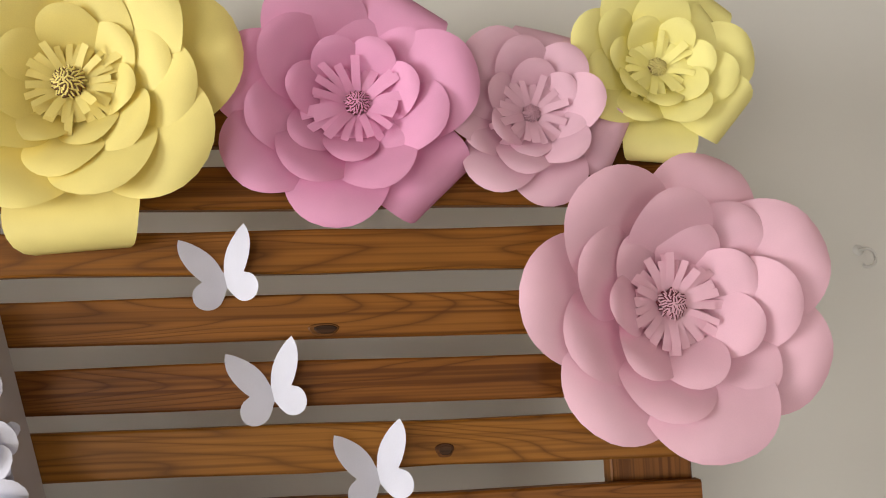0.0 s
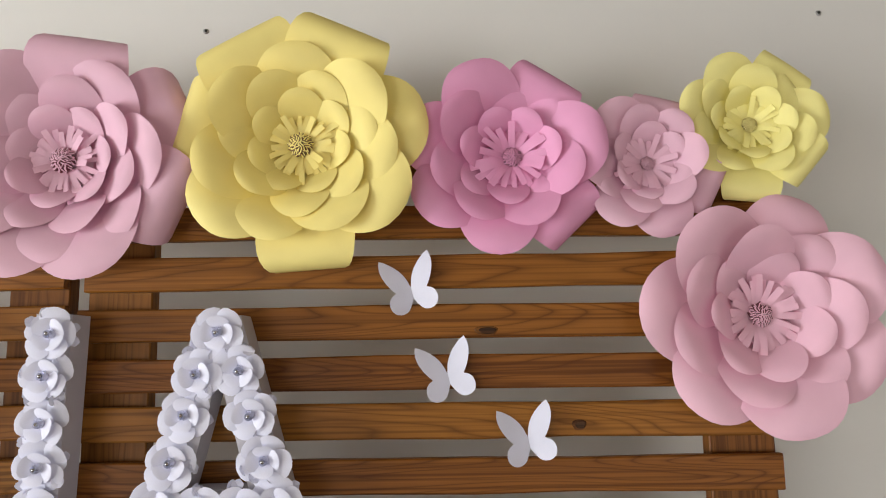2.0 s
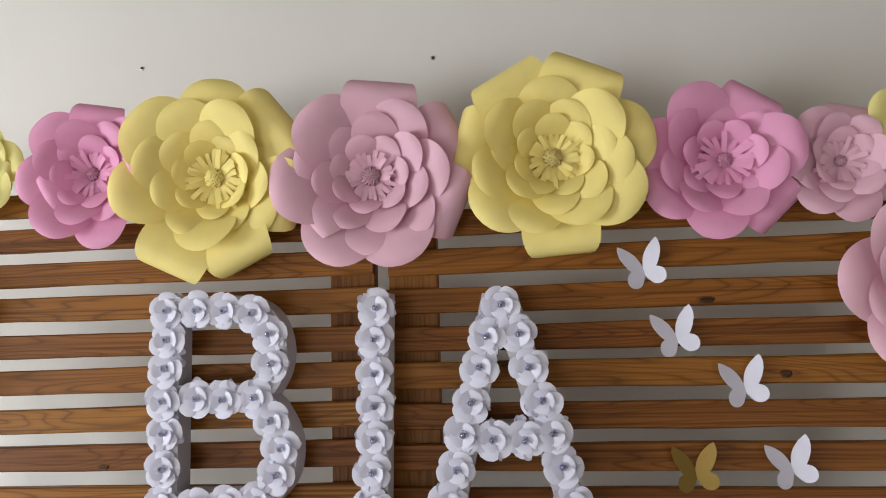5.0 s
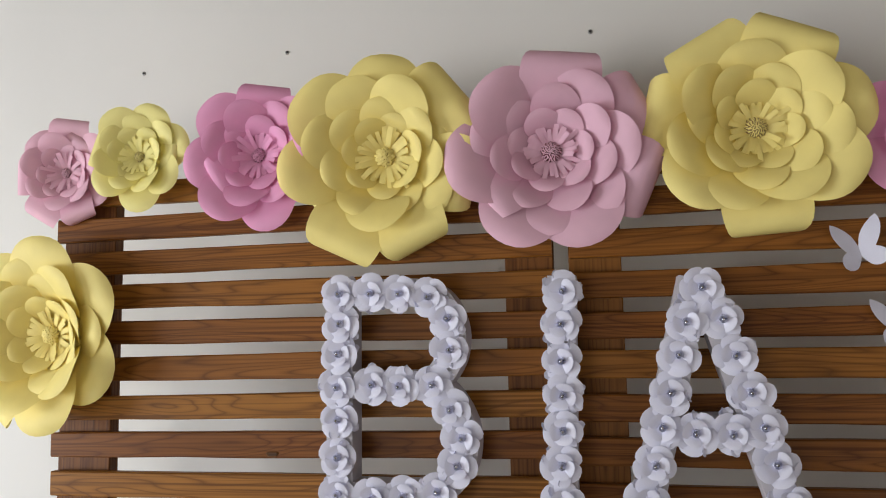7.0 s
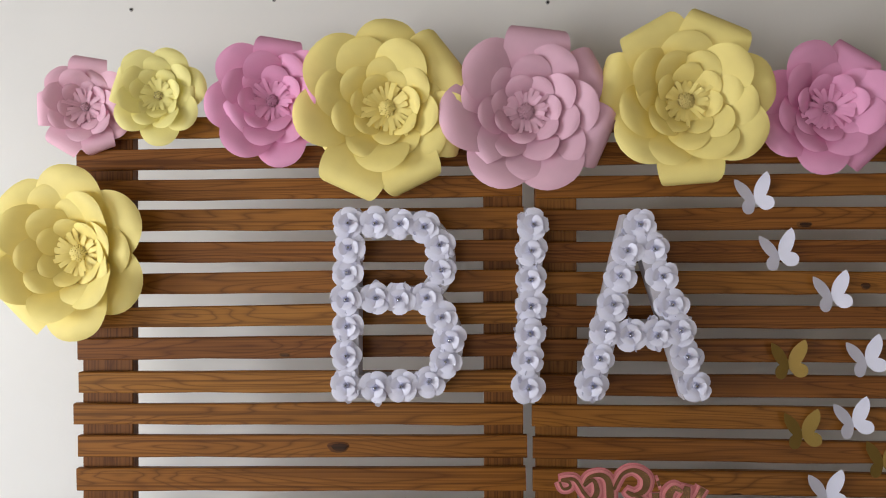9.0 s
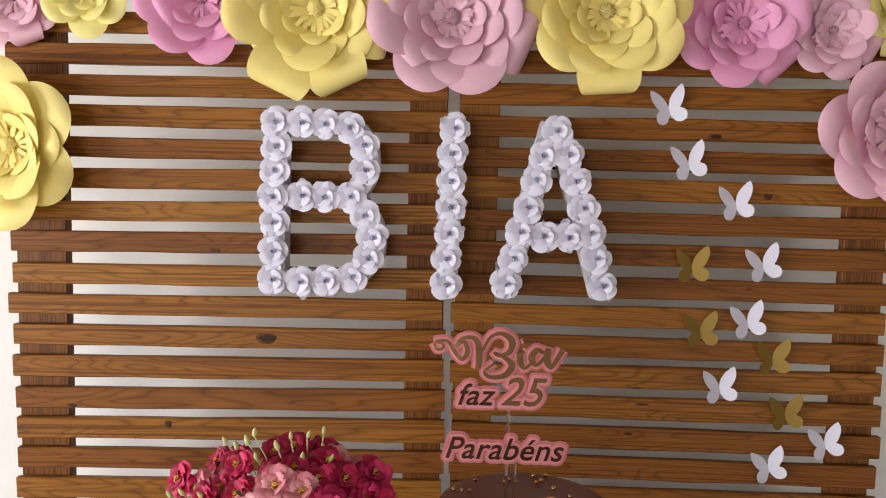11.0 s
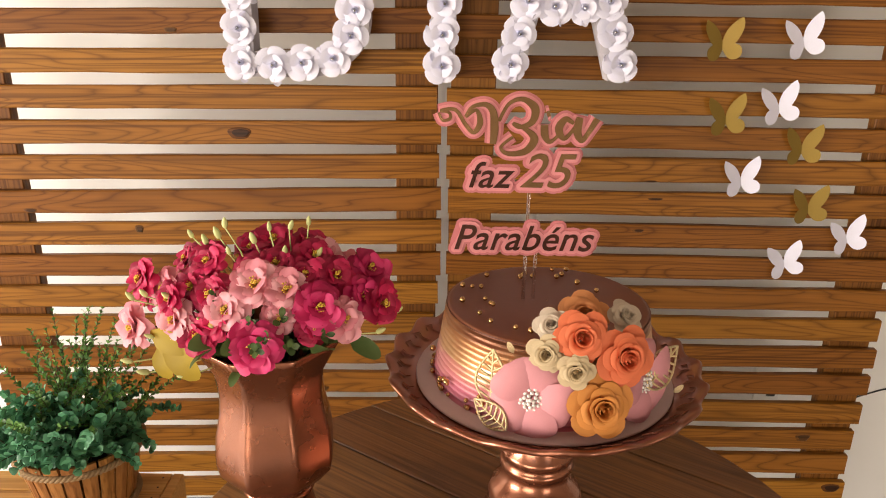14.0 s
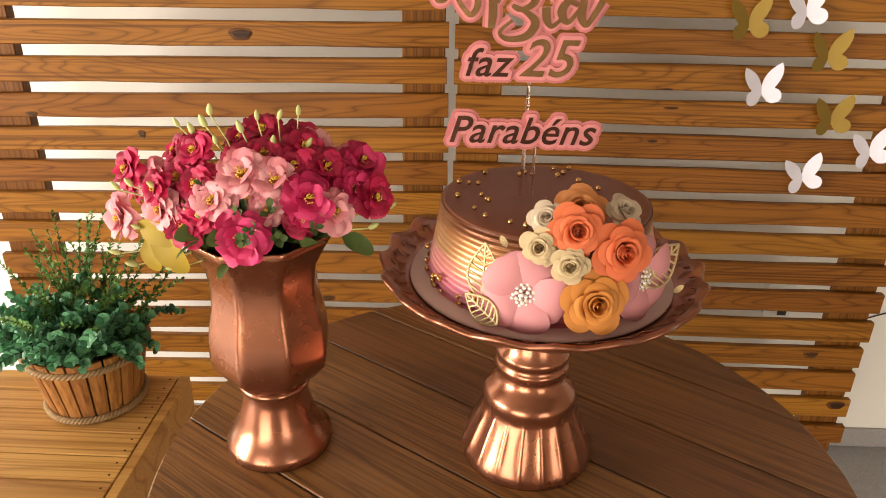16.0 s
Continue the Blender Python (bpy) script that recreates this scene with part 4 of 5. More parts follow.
BUD = lathe([(0.0005, 0.0), (0.0034, 0.002), (0.0045, 0.007), (0.0036, 0.013), (0.0015, 0.0175), (0.0002, 0.0185)], 8)
for az, pol, dist in ((250, 12, 0.175), (235, 18, 0.18), (225, 22, 0.168), (200, 25, 0.185), (190, 30, 0.18), (180, 28, 0.17), (270, 8, 0.19), (20, 12, 0.165), (10, 20, 0.172), (350, 24, 0.16), (340, 18, 0.155), (215, 55, 0.165), (205, 60, 0.175), (200, 66, 0.185), (210, 78, 0.172), (200, 92, 0.178),
                     (206, 98, 0.175), (216, 100, 0.165), (0, 78, 0.185), (352, 84, 0.165), (225, 62, 0.135), (260, 64, 0.118), (285, 66, 0.118), (240, 62, 0.125)):
    a, q = radians(az), radians(pol)
    d = Vector((math.cos(a) * math.sin(q), math.sin(a) * math.sin(q), math.cos(q)))
    p = d * dist * rnd.uniform(0.74, 0.88) + Vector((rnd.uniform(-0.012, 0.012), rnd.uniform(-0.01, 0.01), 0.002))
    s = part("bud_stem", mesh_of("bud_stem", *tube([d * 0.07, p * 0.8 + Vector((0.006, 0, 0)), p], 0.0009, 5), BUDGREEN), bouquet)
    part("flower_bud", mesh_of("flower_bud", *BUD, BUDGREEN), s, "pale green rosebud", m=Matrix.Translation(p) @ (d + Vector((rnd.uniform(-0.4, 0.4), rnd.uniform(-0.4, 0.2), 0.5))).to_track_quat("Z", "Y").to_matrix().to_4x4() @ Matrix.Scale(rnd.uniform(0.6, 0.9), 4))
BROAD = leaf(0.05, 0.0135, 6, 0.3, 0.35)
for k in range(46):
    az, pol = rnd.uniform(0, 360), rnd.uniform(62, 104)
    a, q = radians(az), radians(pol)
    d = Vector((math.cos(a) * math.sin(q), math.sin(a) * math.sin(q), math.cos(q)))
    s = rnd.uniform(0.45, 0.9)
    part("leaf", mesh_of("leaf", *BROAD, ROSE_LEAF), bouquet, m=Matrix.Translation(d * rnd.uniform(0.06, 0.10) + Vector((0, 0, 0.015))) @ d.to_track_quat("X", "Z").to_matrix().to_4x4() @ pose(0, 0, 0, rnd.uniform(-60, 60), rnd.uniform(-30, 30)) @ Matrix.Diagonal((s, s, s, 1)))
for k, (dx, dz, tx, s) in enumerate(((-0.105, 0.030, 60, 1.25), (-0.125, 0.035, 20, 1.1), (-0.118, 0.015, 75, 0.8))):
    part("leaf", mesh_of("leaf", *BROAD, AUTUMN), bouquet, "yellowed leaf", m=Matrix.Translation((dx, -0.06, dz)) @ pose(0, 0, 0, 90, tx, 0) @ Matrix.Diagonal((s, s, s, 1)))
for k in range(40):
    a = radians(rnd.uniform(190, 350))
    s = rnd.uniform(0.35, 0.6)
    d = Vector((math.cos(a), math.sin(a), rnd.uniform(-0.1, 0.6)))
    part("leaf", mesh_of("leaf", *BROAD, ROSE_LEAF), bouquet, m=Matrix.Translation((0.062 * math.cos(a), 0.062 * math.sin(a), rnd.uniform(0.0, 0.025))) @ d.to_track_quat("X", "Z").to_matrix().to_4x4() @ pose(0, 0, 0, rnd.uniform(-70, 70)) @ Matrix.Diagonal((s, s, s, 1)))
for k in range(14):
    az = rnd.choice((rnd.uniform(-30, 20), rnd.uniform(180, 240), rnd.uniform(240, 330)))
    part("sprig", sprig(rnd, rnd.uniform(48, 78), az, rnd.uniform(0.09, 0.14), SMALL_LEAF, ROSE_LEAF, 0.010, rnd.uniform(-35, 5), 2, "sprig", 1.2), bouquet)

# ---- cake stand ----
KX, KY = -0.649, -0.812
stand = thing("cake_stand", pose(KX, KY, TZ), "rose-copper pedestal cake stand with a fluted foot and scalloped plate", "cake stand")


def flute(a, k):
    deep = {2: 0.015, 3: 0.035, 4: 0.05, 5: 0.055, 6: 0.05, 7: 0.035, 8: 0.015}.get(k, 0)
    return 1 - deep * abs(math.sin(a * 9)) ** 0.7


FP = [(0.001, 0.0), (0.086, 0.0), (0.0885, 0.006), (0.0875, 0.014), (0.082, 0.026), (0.075, 0.042), (0.068, 0.056), (0.0625, 0.067), (0.0595, 0.073), (0.0605, 0.078), (0.0615, 0.084), (0.058, 0.093), (0.050, 0.100), (0.0445, 0.107), (0.042, 0.114), (0.042, 0.118),
      (0.0455, 0.121), (0.048, 0.125), (0.0465, 0.130), (0.043, 0.133), (0.046, 0.137), (0.048, 0.141), (0.0465, 0.146), (0.041, 0.151), (0.040, 0.18), (0.05, 0.215), (0.10, 0.222)]
FP = [(r, z * 1.113) for r, z in FP]
part("foot", mesh_of("foot", *lathe(FP, 144, flute), COPPER), stand)


def scallop(a, k):
    return 1 + (0.016 * math.cos(20 * a) if k in (2, 3, 4, 5) else 0)


PP = [(0.05, 0.214), (0.12, 0.222), (0.175, 0.238), (0.1985, 0.254), (0.2005, 0.259), (0.196, 0.2605), (0.176, 0.247), (0.164, 0.2415), (0.001, 0.2415)]
PP = [(r * 0.965, z + 0.025) for r, z in PP]
pv, pf = lathe(PP, 200, scallop)
pv = [(x, y, z + (0.0032 * math.cos(20 * math.atan2(y, x)) if math.hypot(x, y) > 0.174 else 0)) for x, y, z in pv]
plate = part("plate", mesh_of("plate", pv, pf, COPPER_DARK), stand, "dark copper scalloped plate")
# raised leaf curls round the plate's brim
curl = mesh_of("relief", *tube([(0.165, -0.008, 0.2712), (0.172, -0.002, 0.2755), (0.179, -0.006, 0.2805), (0.181, 0.004, 0.2815), (0.175, 0.008, 0.2775)], 0.0009, 5), COPPER_DARK)
for k in range(40):
    part("relief", curl, plate, m=pose(0, 0, 0, 0, 0, 9 * k))

board = thing("cake_board", pose(KX, KY, TZ + 0.267), "round pale pink cake board on the stand", "cake board")
part("disc", mesh_of("disc", *lathe([(0.001, 0), (0.1565, 0), (0.158, 0.002), (0.1565, 0.005), (0.001, 0.005)], 96), plain("pale_pink_board", (0.66, 0.47, 0.48), 0.6, 0, 0.05)), board)

# ---- cake ----
CB = TZ + 0.2725
CH, CR0, CR1 = 0.093, 0.1335, 0.1185
cake = thing("cake", pose(KX, KY, CB), "round cake, combed pink icing under gold and chocolate", "cake")


def icing():
    n = Nodes("combed_icing")
    sep = n.node("SeparateXYZ", Vector=n.node("TexCoord").outputs["Object"])
    v = n.coords((1, 1, 1))
    streak = n.noise(n.coords((7, 7, 60)), 1.0, 4, 0.6)
    h = n.math("ADD", n.math("DIVIDE", sep.outputs["Z"], CH), n.math("MULTIPLY", n.math("SUBTRACT", n.noise(v, 9, 3), 0.5), 0.35))
    h = n.math("ADD", h, n.math("MULTIPLY", n.math("SUBTRACT", streak, 0.5), 0.55))
    col = n.ramp(h, ((0.12, (0.60, 0.19, 0.26)), (0.36, (0.60, 0.24, 0.22)), (0.52, (0.86, 0.57, 0.34)), (0.76, (0.66, 0.34, 0.17)), (0.95, (0.22, 0.085, 0.045))))
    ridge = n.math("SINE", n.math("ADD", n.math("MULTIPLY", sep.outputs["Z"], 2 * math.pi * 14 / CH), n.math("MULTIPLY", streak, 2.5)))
    # shade of the comb's grooves painted in as brown between the ridges
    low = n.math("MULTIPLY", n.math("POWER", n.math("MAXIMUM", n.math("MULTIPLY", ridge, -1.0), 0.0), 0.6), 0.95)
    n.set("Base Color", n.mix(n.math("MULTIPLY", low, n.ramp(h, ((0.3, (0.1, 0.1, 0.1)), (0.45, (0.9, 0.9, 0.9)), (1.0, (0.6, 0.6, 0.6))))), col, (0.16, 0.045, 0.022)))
    gold = n.ramp(h, ((0.34, (0, 0, 0)), (0.5, (0.85, 0.85, 0.85)), (0.9, (0.6, 0.6, 0.6))))
    n.set("Metallic", gold)
    n.set("Roughness", n.math("ADD", 0.26, n.math("MULTIPLY", streak, 0.2)))
    n.bump(n.noise(v, 130, 3), 0.25, 0.0015)
    return n.mat


prof = []
R = 14
for k in range(R * 6 + 1):
    q = k / (R * 6)
    prof.append((CR0 + (CR1 - CR0) * q + 0.0032 * math.cos(2 * math.pi * q * R) ** 3, CH * q * 0.985))
verts, faces = lathe(prof, 96)
verts = [(x * (1 + 0.006 * noise.noise((4 * x / CR0, 4 * y / CR0, z * 60))), y * (1 + 0.006 * noise.noise((4 * x / CR0, 4 * y / CR0, z * 60))), z) for x, y, z in verts]
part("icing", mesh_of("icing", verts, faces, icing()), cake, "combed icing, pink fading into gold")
CHOC = plain("chocolate_glaze", (0.19, 0.056, 0.025), 0.42, 0.05, 0.1, 20, 0.05)
part("glaze", mesh_of("glaze", *lathe([(CR1 + 0.001, CH * 0.955), (CR1 + 0.0018, CH * 0.99), (CR1 - 0.002, CH), (CR1 - 0.02, CH + 0.0008), (0.001, CH + 0.001)], 96), CHOC), cake, "smooth brown chocolate top")
PEARL = mesh_of("pearl", *ball(0.0034, 12, 8), plain("gold_pearl", (0.62, 0.36, 0.16), 0.24, 0.9))
rnd = random.Random(31)
for k in range(26):
    a = radians(rnd.uniform(20, 275))
    r = CR1 * rnd.uniform(0.55, 0.93)
    part("pearl", PEARL, cake, "gold sugar pearl", m=Matrix.Translation((r * math.cos(a), r * math.sin(a), CH + 0.0042)) @ Matrix.Scale(rnd.uniform(0.8, 1.1), 4))
for k in range(30):
    a = radians(rnd.uniform(165, 262))
    z = 0.004 if rnd.random() < 0.65 else rnd.uniform(0.006, 0.03)
    r = CR0 + 0.004
    s = rnd.uniform(0.75, 1.15)
    part("pearl", PEARL, cake, "gold sugar pearl", m=Matrix.Translation((r * math.cos(a), r * math.sin(a), z)) @ Matrix.Scale(s, 4))

# ---- paper roses and leaves set on the cake ----
CORAL = paper("coral_paper", (0.78, 0.19, 0.085))
ORANGE = paper("orange_paper", (0.66, 0.26, 0.065))
PEACH = paper("peach_paper", (0.70, 0.28, 0.11))
CREAM = paper("cream_paper", (0.60, 0.47, 0.29))
IVORY = paper("ivory_paper", (0.66, 0.55, 0.43))
FONDANT = paper("pink_fondant_paper", (0.72, 0.31, 0.345))


def cup_petal(r0, r1, high, share, li, nu=10, nv=7):
    """A petal wrapped about the rose's axis that flares outward at its lip; share: how much of the round it takes."""
    verts, faces = [], []
    for k in range(nv + 1):
        v = k / nv
        for j in range(nu + 1):
            u = 2 * j / nu - 1
            top = 1 - 0.42 * abs(u) ** 2.6
            w = v * top
            a = u * math.pi * share * (0.72 + 0.28 * math.sin(math.pi / 2 * min(1, v * 1.6)))
            flare = w ** (2.4 if li < 2 else 1.7)
            q = r0 + (r1 - r0) * flare + 0.05 * r1 * u
            z = high * (math.sin(math.pi / 2 * min(1.0, w * 1.12)) - (0.22 * w ** 4 if li < 3 else 0.04 * w ** 4))
            verts.append((q * math.cos(a), q * math.sin(a), z))
    for k in range(nv):
        for j in range(nu):
            o = k * (nu + 1) + j
            faces.append((o, o + nu + 1, o + nu + 2, o + 1))
    return verts, faces


def spiral_rose(x, y, z, face, r, mat, seed, label, group="paper roses on the cake"):
    rnd = random.Random(seed)
    f = Vector(face).normalized()
    t = thing("paper_rose", Matrix.Translation((x, y, z)) @ f.to_track_quat("Z", "Y").to_matrix().to_4x4() @ pose(0, 0, 0, 0, 0, rnd.uniform(0, 360)), label, "paper rose", group)
    # count, root and lip radius, height, share of the round
    for li, (count, r0, r1, high, share) in enumerate(((5, 0.30, 1.04, 0.34, 0.30), (5, 0.28, 0.84, 0.50, 0.30), (4, 0.25, 0.64, 0.62, 0.36), (4, 0.22, 0.48, 0.68, 0.38), (3, 0.18, 0.33, 0.72, 0.46))):
        me = mesh_of("petal", *cup_petal(r * r0, r * r1, r * high, share, li), mat)
        for j in range(count):
            part("petal", me, t, m=pose(0, 0, 0, rnd.uniform(-4, 4), rnd.uniform(-4, 4), 360 / count * j + 47 * li + rnd.uniform(-8, 8)))
    vs, fs, n = [], [], 26
    for k in range(n + 1):
        a, rr = 0.62 * k, r * (0.03 + 0.26 * k / n)
        for zz in (0.1 * r, r * (0.78 - 0.08 * k / n)):
            vs.append((rr * math.cos(a), rr * math.sin(a), zz))
    part("heart", mesh_of("heart", vs, [(2 * k, 2 * k + 2, 2 * k + 3, 2 * k + 1) for k in range(n)], mat), t, "rolled paper heart")
    return t


spiral_rose(-0.6325, -0.943, 1.263, (0.0, -1, 0.35), 0.030, CORAL, 1, "coral paper rose on the cake's edge")
spiral_rose(-0.590, -0.945, 1.244, (0.3, -1, 0.25), 0.033, CORAL, 2, "bright coral paper rose beside its twin")
spiral_rose(-0.624, -0.907, 1.267, (0.0, -0.8, 0.7), 0.029, PEACH, 3, "peach paper rose on the chocolate top")
spiral_rose(-0.6115, -0.958, 1.193, (0.12, -1, 0.25), 0.035, ORANGE, 4, "large orange paper rose at the cake's foot")
spiral_rose(-0.667, -0.948, 1.247, (-0.2, -1, 0.2), 0.021, CREAM, 5, "small cream paper rose on the cake")
spiral_rose(-0.638, -0.960, 1.234, (-0.05, -1, 0.15), 0.020, CREAM, 6, "small cream paper rose between larger ones")
spiral_rose(-0.660, -0.930, 1.267, (-0.2, -0.8, 0.7), 0.020, IVORY, 7, "ivory paper rose on the cake's top edge")
spiral_rose(-0.581, -0.905, 1.266, (0.3, -0.6, 0.8), 0.021, IVORY, 8, "ivory paper rose behind a coral one")

SEED = mesh_of("seed_pearl", *ball(0.0023, 10, 6), plain("pearl_white", (0.80, 0.76, 0.72), 0.18, 0.15, 0.03, coat=0.6))


def fondant_flower(x, y, z, face, r, seed):
    rnd = random.Random(seed)
    f = Vector(face).normalized()
    t = thing("pink_flower", Matrix.Translation((x, y, z)) @ f.to_track_quat("Z", "Y").to_matrix().to_4x4() @ pose(0, 0, 0, 0, 0, seed * 31), "five-petalled pink paper flower with pearl centre on the cake", "paper flower", "pink flowers on the cake")
    me = mesh_of("petal", *petal_grid(r * 0.02, r * 1.08, r * 0.60, 34, -50, side=0.22, twist=0.14, base=0.35, fat=0.66, notch=-0.05), FONDANT)
    for j in range(5):
        part("petal", me, t, m=pose(0, 0, 0.002, 0, rnd.uniform(-5, 5), 72 * j + rnd.uniform(-4, 4)))
    for j in range(26):
        q, a = math.sqrt(j / 26), j * 2.39996
        part("seed_pearl", SEED, t, "white pearl", m=Matrix.Translation((q * r * 0.30 * math.cos(a), q * r * 0.30 * math.sin(a), r * 0.13 + 0.004 * (1 - q))))


fondant_flower(-0.680, -0.951, 1.196, (-0.22, -1, 0.12), 0.045, 2)
fondant_flower(-0.556, -0.918, 1.200, (0.75, -0.75, 0.12), 0.046, 5)

GLITTER = plain("gold_glitter_card", (0.66, 0.52, 0.30), 0.42, 0.5, 0.5, 160, 0.8)


def lace_leaf(x, y, z, face, turn, length, label):
    """An openwork leaf cut from glitter card: a rim, a midrib and side ribs."""
    f = Vector(face).normalized()
    t = thing("lace_leaf", Matrix.Translation((x, y, z)) @ f.to_track_quat("Z", "Y").to_matrix().to_4x4() @ pose(0, 0, 0, 0, 0, turn), label, "cut-out leaf", "gold leaves on the cake")
    half = length * 0.30
    w = lambda q: half * math.sin(math.pi * q ** 0.8)
    rim = Geo()
    for s in (-1, 1):
        rim.add(*tube([(length * q, s * w(q), 0) for q in [k / 14 for k in range(15)]], 0.0014, 5))
    part("rim", rim.mesh("rim", GLITTER), t)
    rib = Geo()
    rib.add(*tube([(0, 0, 0), (length, 0, 0)], 0.0013, 5))
    for k in range(1, 7):
        q = k / 8
        for s in (-1, 1):
            rib.add(*tube([(length * q, 0, 0), (length * (q + 0.11), s * w(min(1, q + 0.11)), 0)], 0.0013, 5))
    part("ribs", rib.mesh("ribs", GLITTER), t)


lace_leaf(-0.722, -0.944, 1.180, (-0.5, -0.85, 0.1), 92, 0.064, "gold glitter openwork leaf against the cake's side")
lace_leaf(-0.706, -0.962, 1.163, (-0.45, -0.9, 0.15), 148, 0.046, "smaller gold glitter openwork leaf by the pink flower")
lace_leaf(-0.552, -0.928, 1.196, (0.6, -0.8, 0.3), 28, 0.066, "gold glitter openwork leaf beside the coral roses")
for x, y, z, a in ((-0.699, -0.934, 1.238, 120), (-0.692, -0.94, 1.226, 170), (-0.508, -0.885, 1.166, 40), (-0.516, -0.893, 1.150, 250)):
    t = thing("glitter_leaf", Matrix.Translation((x, y, z)) @ Vector((0.0, -1, 0.3)).to_track_quat("Z", "Y").to_matrix().to_4x4() @ pose(0, 0, 0, 0, 0, a), "small solid gold glitter leaf on the cake", "cut-out leaf", "small gold leaves")
    part("blade", mesh_of("blade", *leaf(0.014, 0.0034, 5, 0.1, 0.35), GLITTER), t)

# ---- cake toppers ----
CARD = paper("pink_topper_card", (0.50, 0.155, 0.165), 0.0)
CARD2 = paper("light_pink_topper_card", (0.62, 0.225, 0.235), 0.0)
FOIL = Nodes("gold_foil")
FOIL.set("Base Color", (0.50, 0.31, 0.17, 1))
FOIL.set("Metallic", 1.0)
FOIL.set("Roughness", 0.16)
FOIL.bump(FOIL.noise(FOIL.coords((1, 1, 1)), 30, 2), 0.35, 0.004)
FOIL = FOIL.mat
# the same gold foil, a dark room's reflection put into its colour
FOIL_DARK_REFLECTION = plain("gold_foil_dark_reflection", (0.075, 0.03, 0.02), 0.28, 0.75, 0.3, 40, 0.1)
ACRYL = Nodes("clear_acrylic")
ACRYL.set("Base Color", (0.9, 0.85, 0.84, 1))
ACRYL.set("Transmission Weight", 1.0)
ACRYL.set("Roughness", 0.05)
ACRYL = ACRYL.mat


def text_mesh(text, size, offset, depth, mat, shear=0.3, space=1.04):
    cu = bpy.data.curves.new("lettering", "FONT")
    cu.body, cu.size, cu.offset, cu.extrude, cu.shear, cu.space_character = text, size, offset, depth, shear, space
    cu.align_x, cu.resolution_u = "CENTER", 4
    ob = bpy.data.objects.new("lettering", cu)
    scene.collection.objects.link(ob)
    bpy.context.view_layer.update()
    me = bpy.data.meshes.new_from_object(ob.evaluated_get(bpy.context.evaluated_depsgraph_get()))
    bpy.data.objects.remove(ob)
    me.materials.clear()
    me.materials.append(mat)
    return me


def ribbon(points, width, depth, mat, name, z=0.0):
    """A flat brush stroke in the card's plane, swelling and thinning along smooth points of (x, y, weight)."""
    pts = []
    n = len(points)
    for k in range(n - 1):
        p0, p1, p2, p3 = (points[max(0, min(n - 1, k + q))] for q in (-1, 0, 1, 2))
        for s in range(7):
            u = s / 7
            pts.append([0.5 * (2 * b + (c - a) * u + (2 * a - 5 * b + 4 * c - d) * u * u + (3 * b - a - 3 * c + d) * u ** 3) for a, b, c, d in zip(p0, p1, p2, p3)])
    pts.append(list(points[-1]))
    vs, fs = [], []
    for k, (x, y, w) in enumerate(pts):
        a, b = pts[max(0, k - 1)], pts[min(len(pts) - 1, k + 1)]
        d = Vector((b[0] - a[0], b[1] - a[1])).normalized()
        nx, ny = -d.y * (w * width) / 2, d.x * (w * width) / 2
        z += 1.2e-5
        vs += [(x + nx, y + ny, z + depth), (x - nx, y - ny, z + depth), (x - nx, y - ny, z), (x + nx, y + ny, z)]
    for k in range(len(pts) - 1):
        fs += [(4 * k + j, 4 * k + (j + 1) % 4, 4 * k + 4 + (j + 1) % 4, 4 * k + 4 + j) for j in range(4)]
    fs += [(3, 2, 1, 0), tuple(4 * (len(pts) - 1) + j for j in range(4))]
    return vs, fs


# flourish of the upper line: strokes of (x, y, weight) in centimetres
LOOP_STROKE = [(-7.6, 0.6, 0.3), (-7.2, -0.2, 0.4), (-6.5, 0.0, 0.5), (-6.6, 0.6, 0.4), (-7.4, 0.8, 0.5), (-6.0, 0.9, 0.6), (-5.0, -0.6, 0.7), (-4.2, -1.4, 0.8), (-3.6, -0.4, 1.2), (-4.0, 0.9, 0.6), (-5.0, 0.2, 0.5)]
HOOK_STROKE = [(-5.0, 0.2, 0.5), (-4.4, 1.2, 0.6), (-3.2, 1.5, 0.9), (-2.4, 0.8, 1.4), (-2.2, -1.0, 1.7), (-2.3, -2.6, 1.2)]
BOW_STROKE = [(-1.8, -0.2, 0.5), (-0.9, 1.6, 0.6), (0.4, 2.1, 0.9), (1.6, 1.2, 1.7), (1.4, -0.2, 1.3), (0.2, -0.8, 0.6), (-0.4, -0.4, 0.5), (0.8, -1.0, 0.8), (1.7, -2.0, 1.7), (0.9, -3.3, 1.4), (-0.8, -3.6, 0.8), (-1.5, -2.9, 0.5), (-0.4, -1.8, 0.4)]
SHORT_STROKE = [(2.6, -0.5, 1.6), (2.7, -1.6, 1.5), (3.2, -2.3, 0.7), (4.0, -1.6, 0.5)]
DOT_STROKE = [(2.8, 0.6, 1.1), (3.1, 0.7, 1.1)]
TAIL_STROKE = [(5.4, -0.3, 0.6), (4.6, 0.1, 1.2), (4.0, -0.9, 1.7), (4.6, -1.9, 0.8), (5.6, -0.6, 0.6), (5.9, 0.2, 1.4), (5.8, -1.2, 1.7), (6.3, -2.1, 0.9), (7.0, -1.0, 1.0), (7.6, 0.2, 1.3)]
STROKES = [LOOP_STROKE, HOOK_STROKE, BOW_STROKE, SHORT_STROKE, DOT_STROKE, TAIL_STROKE]


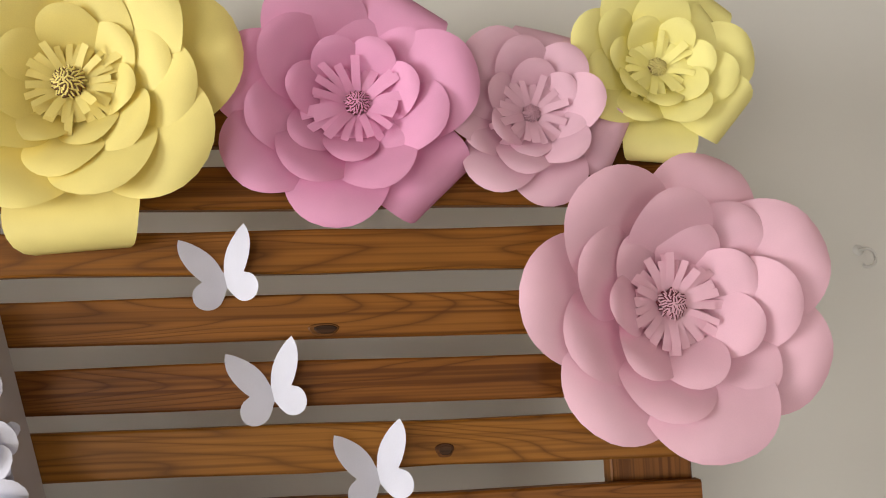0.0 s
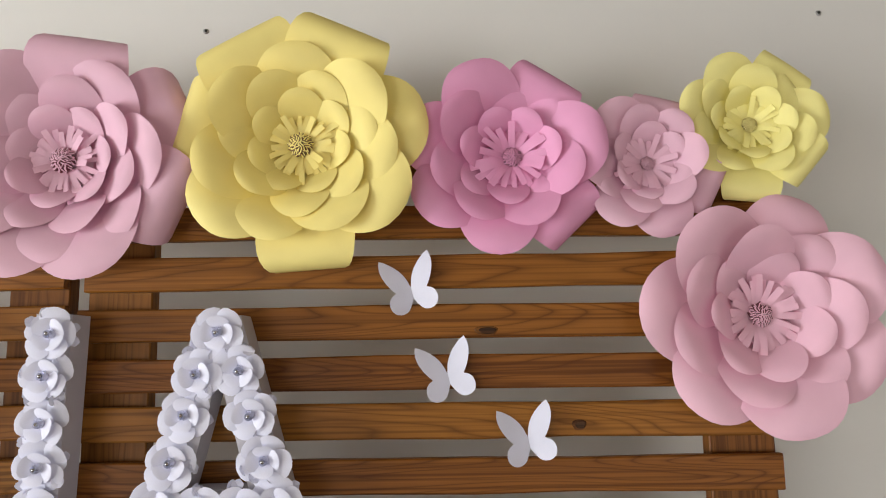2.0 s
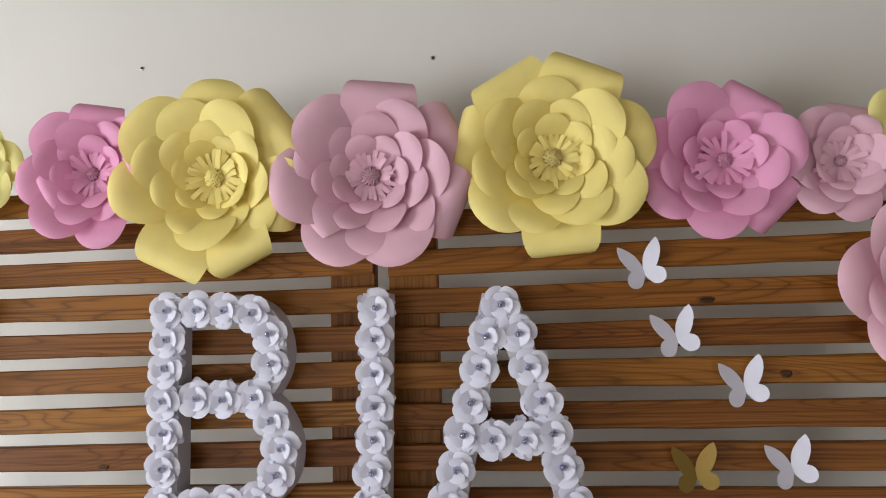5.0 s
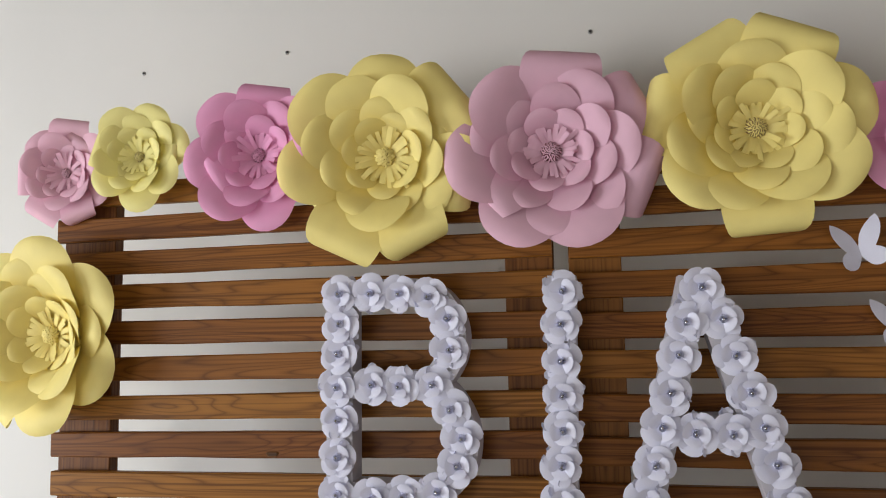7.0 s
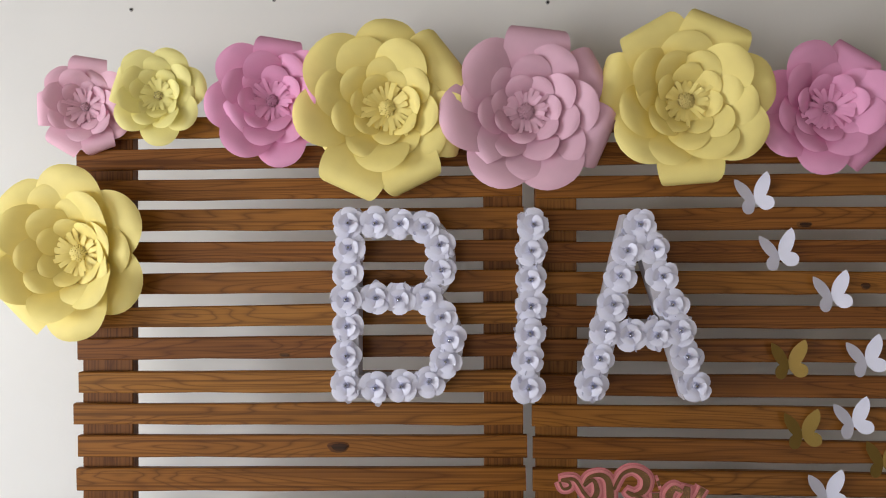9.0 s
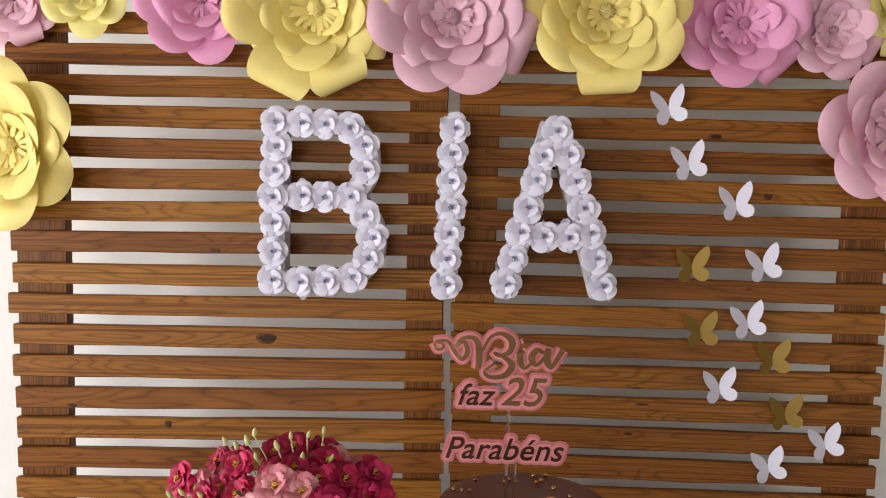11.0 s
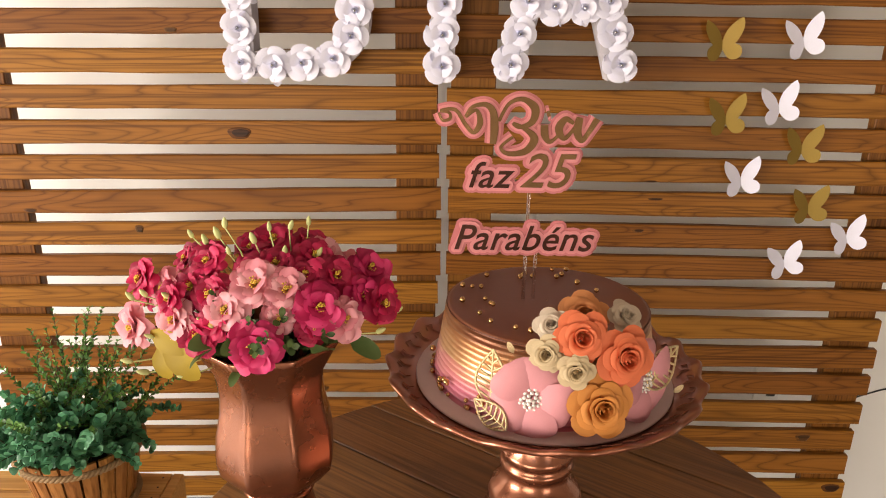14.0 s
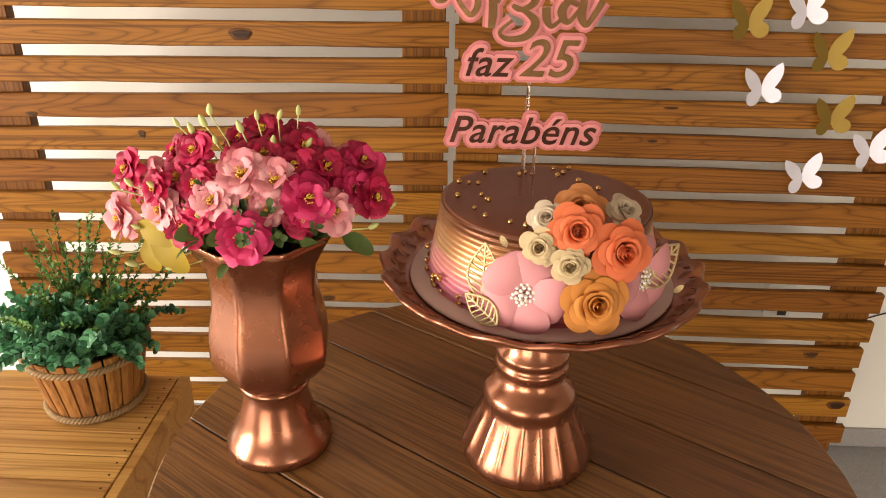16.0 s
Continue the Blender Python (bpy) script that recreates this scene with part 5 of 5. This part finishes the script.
def halo(me, grow, depth, z, mat, name):
    """Card cut with a round margin about the letters of a flat mesh."""
    g = Geo()
    co = [v.co.copy() for v in me.vertices]
    g.add([(c.x, c.y, z + depth) for c in co], [tuple(f.vertices) for f in me.polygons])
    spots = {}
    for e in me.edges:
        p, q = (co[i] for i in e.vertices)
        n = max(1, int((q - p).length / (grow * 0.45)))
        if (q - p).length > grow * 6:
            continue
        for k in range(n + 1):
            c = p.lerp(q, k / n)
            spots[(round(c.x / (grow * 0.28)), round(c.y / (grow * 0.28)))] = c
    for k, c in enumerate(spots.values()):
        lift = (k % 97) * 2e-6
        top = [(c.x + grow * math.cos(radians(30 * j)), c.y + grow * math.sin(radians(30 * j)), z + depth + lift) for j in range(12)]
        g.add(top + [(x, y, z) for x, y, _ in top], [tuple(range(12))] + [(j, 12 + j, 12 + (j + 1) % 12, (j + 1) % 12) for j in range(12)])
    return g.mesh(name, mat, False)


def topper(x, y, z, words, lines, label, sticks):
    t = thing("cake_topper", pose(x, y, z, 90, 0, 0), label, "cake topper", "toppers on the cake")
    if lines:
        back, mid, face = Geo(), Geo(), Geo()
        for k, s in enumerate(lines):
            s = [(a * 0.0117, b * 0.0108 + 0.079, w) for a, b, w in s]
            back.add(*ribbon([(a, b, 0.0125 + w * 0.0052) for a, b, w in s], 1.0, 0.0016, CARD, "b", -0.003 - 0.00015 * k))
            mid.add(*ribbon([(a, b, 0.0068 + w * 0.0052) for a, b, w in s], 1.0, 0.0014, CARD2, "m", -0.0012 - 0.00012 * k))
            face.add(*ribbon([(a, b, 0.0014 + w * 0.0046) for a, b, w in s], 1.0, 0.0012, FOIL, "f", 0.0004 + 0.00008 * k))
        part("flourish_backing", back.mesh("flourish_backing", CARD, False), t, "pink card backing")
        part("flourish_border", mid.mesh("flourish_border", CARD2, False), t, "lighter pink card border")
        part("flourish", face.mesh("flourish", FOIL, False), t, "gold foil brush strokes")
    # card cut along the outline of each word, in two steps
    for text, size, dx, dy, face in words:
        word = text_mesh(text, size, 0.0, 0.0, face)
        for nm, grow, z0, mat, lab in (("backing", 0.0078, -0.003, CARD, "pink card backing"), ("border", 0.0046, -0.0012, CARD2, "lighter pink card border")):
            part(nm, halo(word, grow, 0.0014, z0, mat, nm), t, lab, m=Matrix.Translation((dx, dy, 0)))
        part("lettering", text_mesh(text, size, 0.0004, 0.0005, face), t, "gold foil lettering", m=Matrix.Translation((dx, dy, 0.0011)))
    for sx in sticks:
        part("stick", mesh_of("stick", *tube([(sx, 0.01, -0.0055), (sx, -(z - CB - CH) - 0.02, -0.0055)], 0.0019, 8), ACRYL), t, "clear acrylic stick")


topper(-0.694, -0.800, 1.383, [("faz", 0.043, -0.031, 0.0, FOIL_DARK_REFLECTION), ("25", 0.057, 0.034, 0.001, FOIL)], STROKES, "pink and gold foil cake topper on a clear stick", (0.018,))
topper(-0.684, -0.815, 1.312, [("Parabéns", 0.043, 0.0, 0.0, FOIL_DARK_REFLECTION)], None, "pink and gold foil greeting topper on clear sticks", (0.006, 0.018))
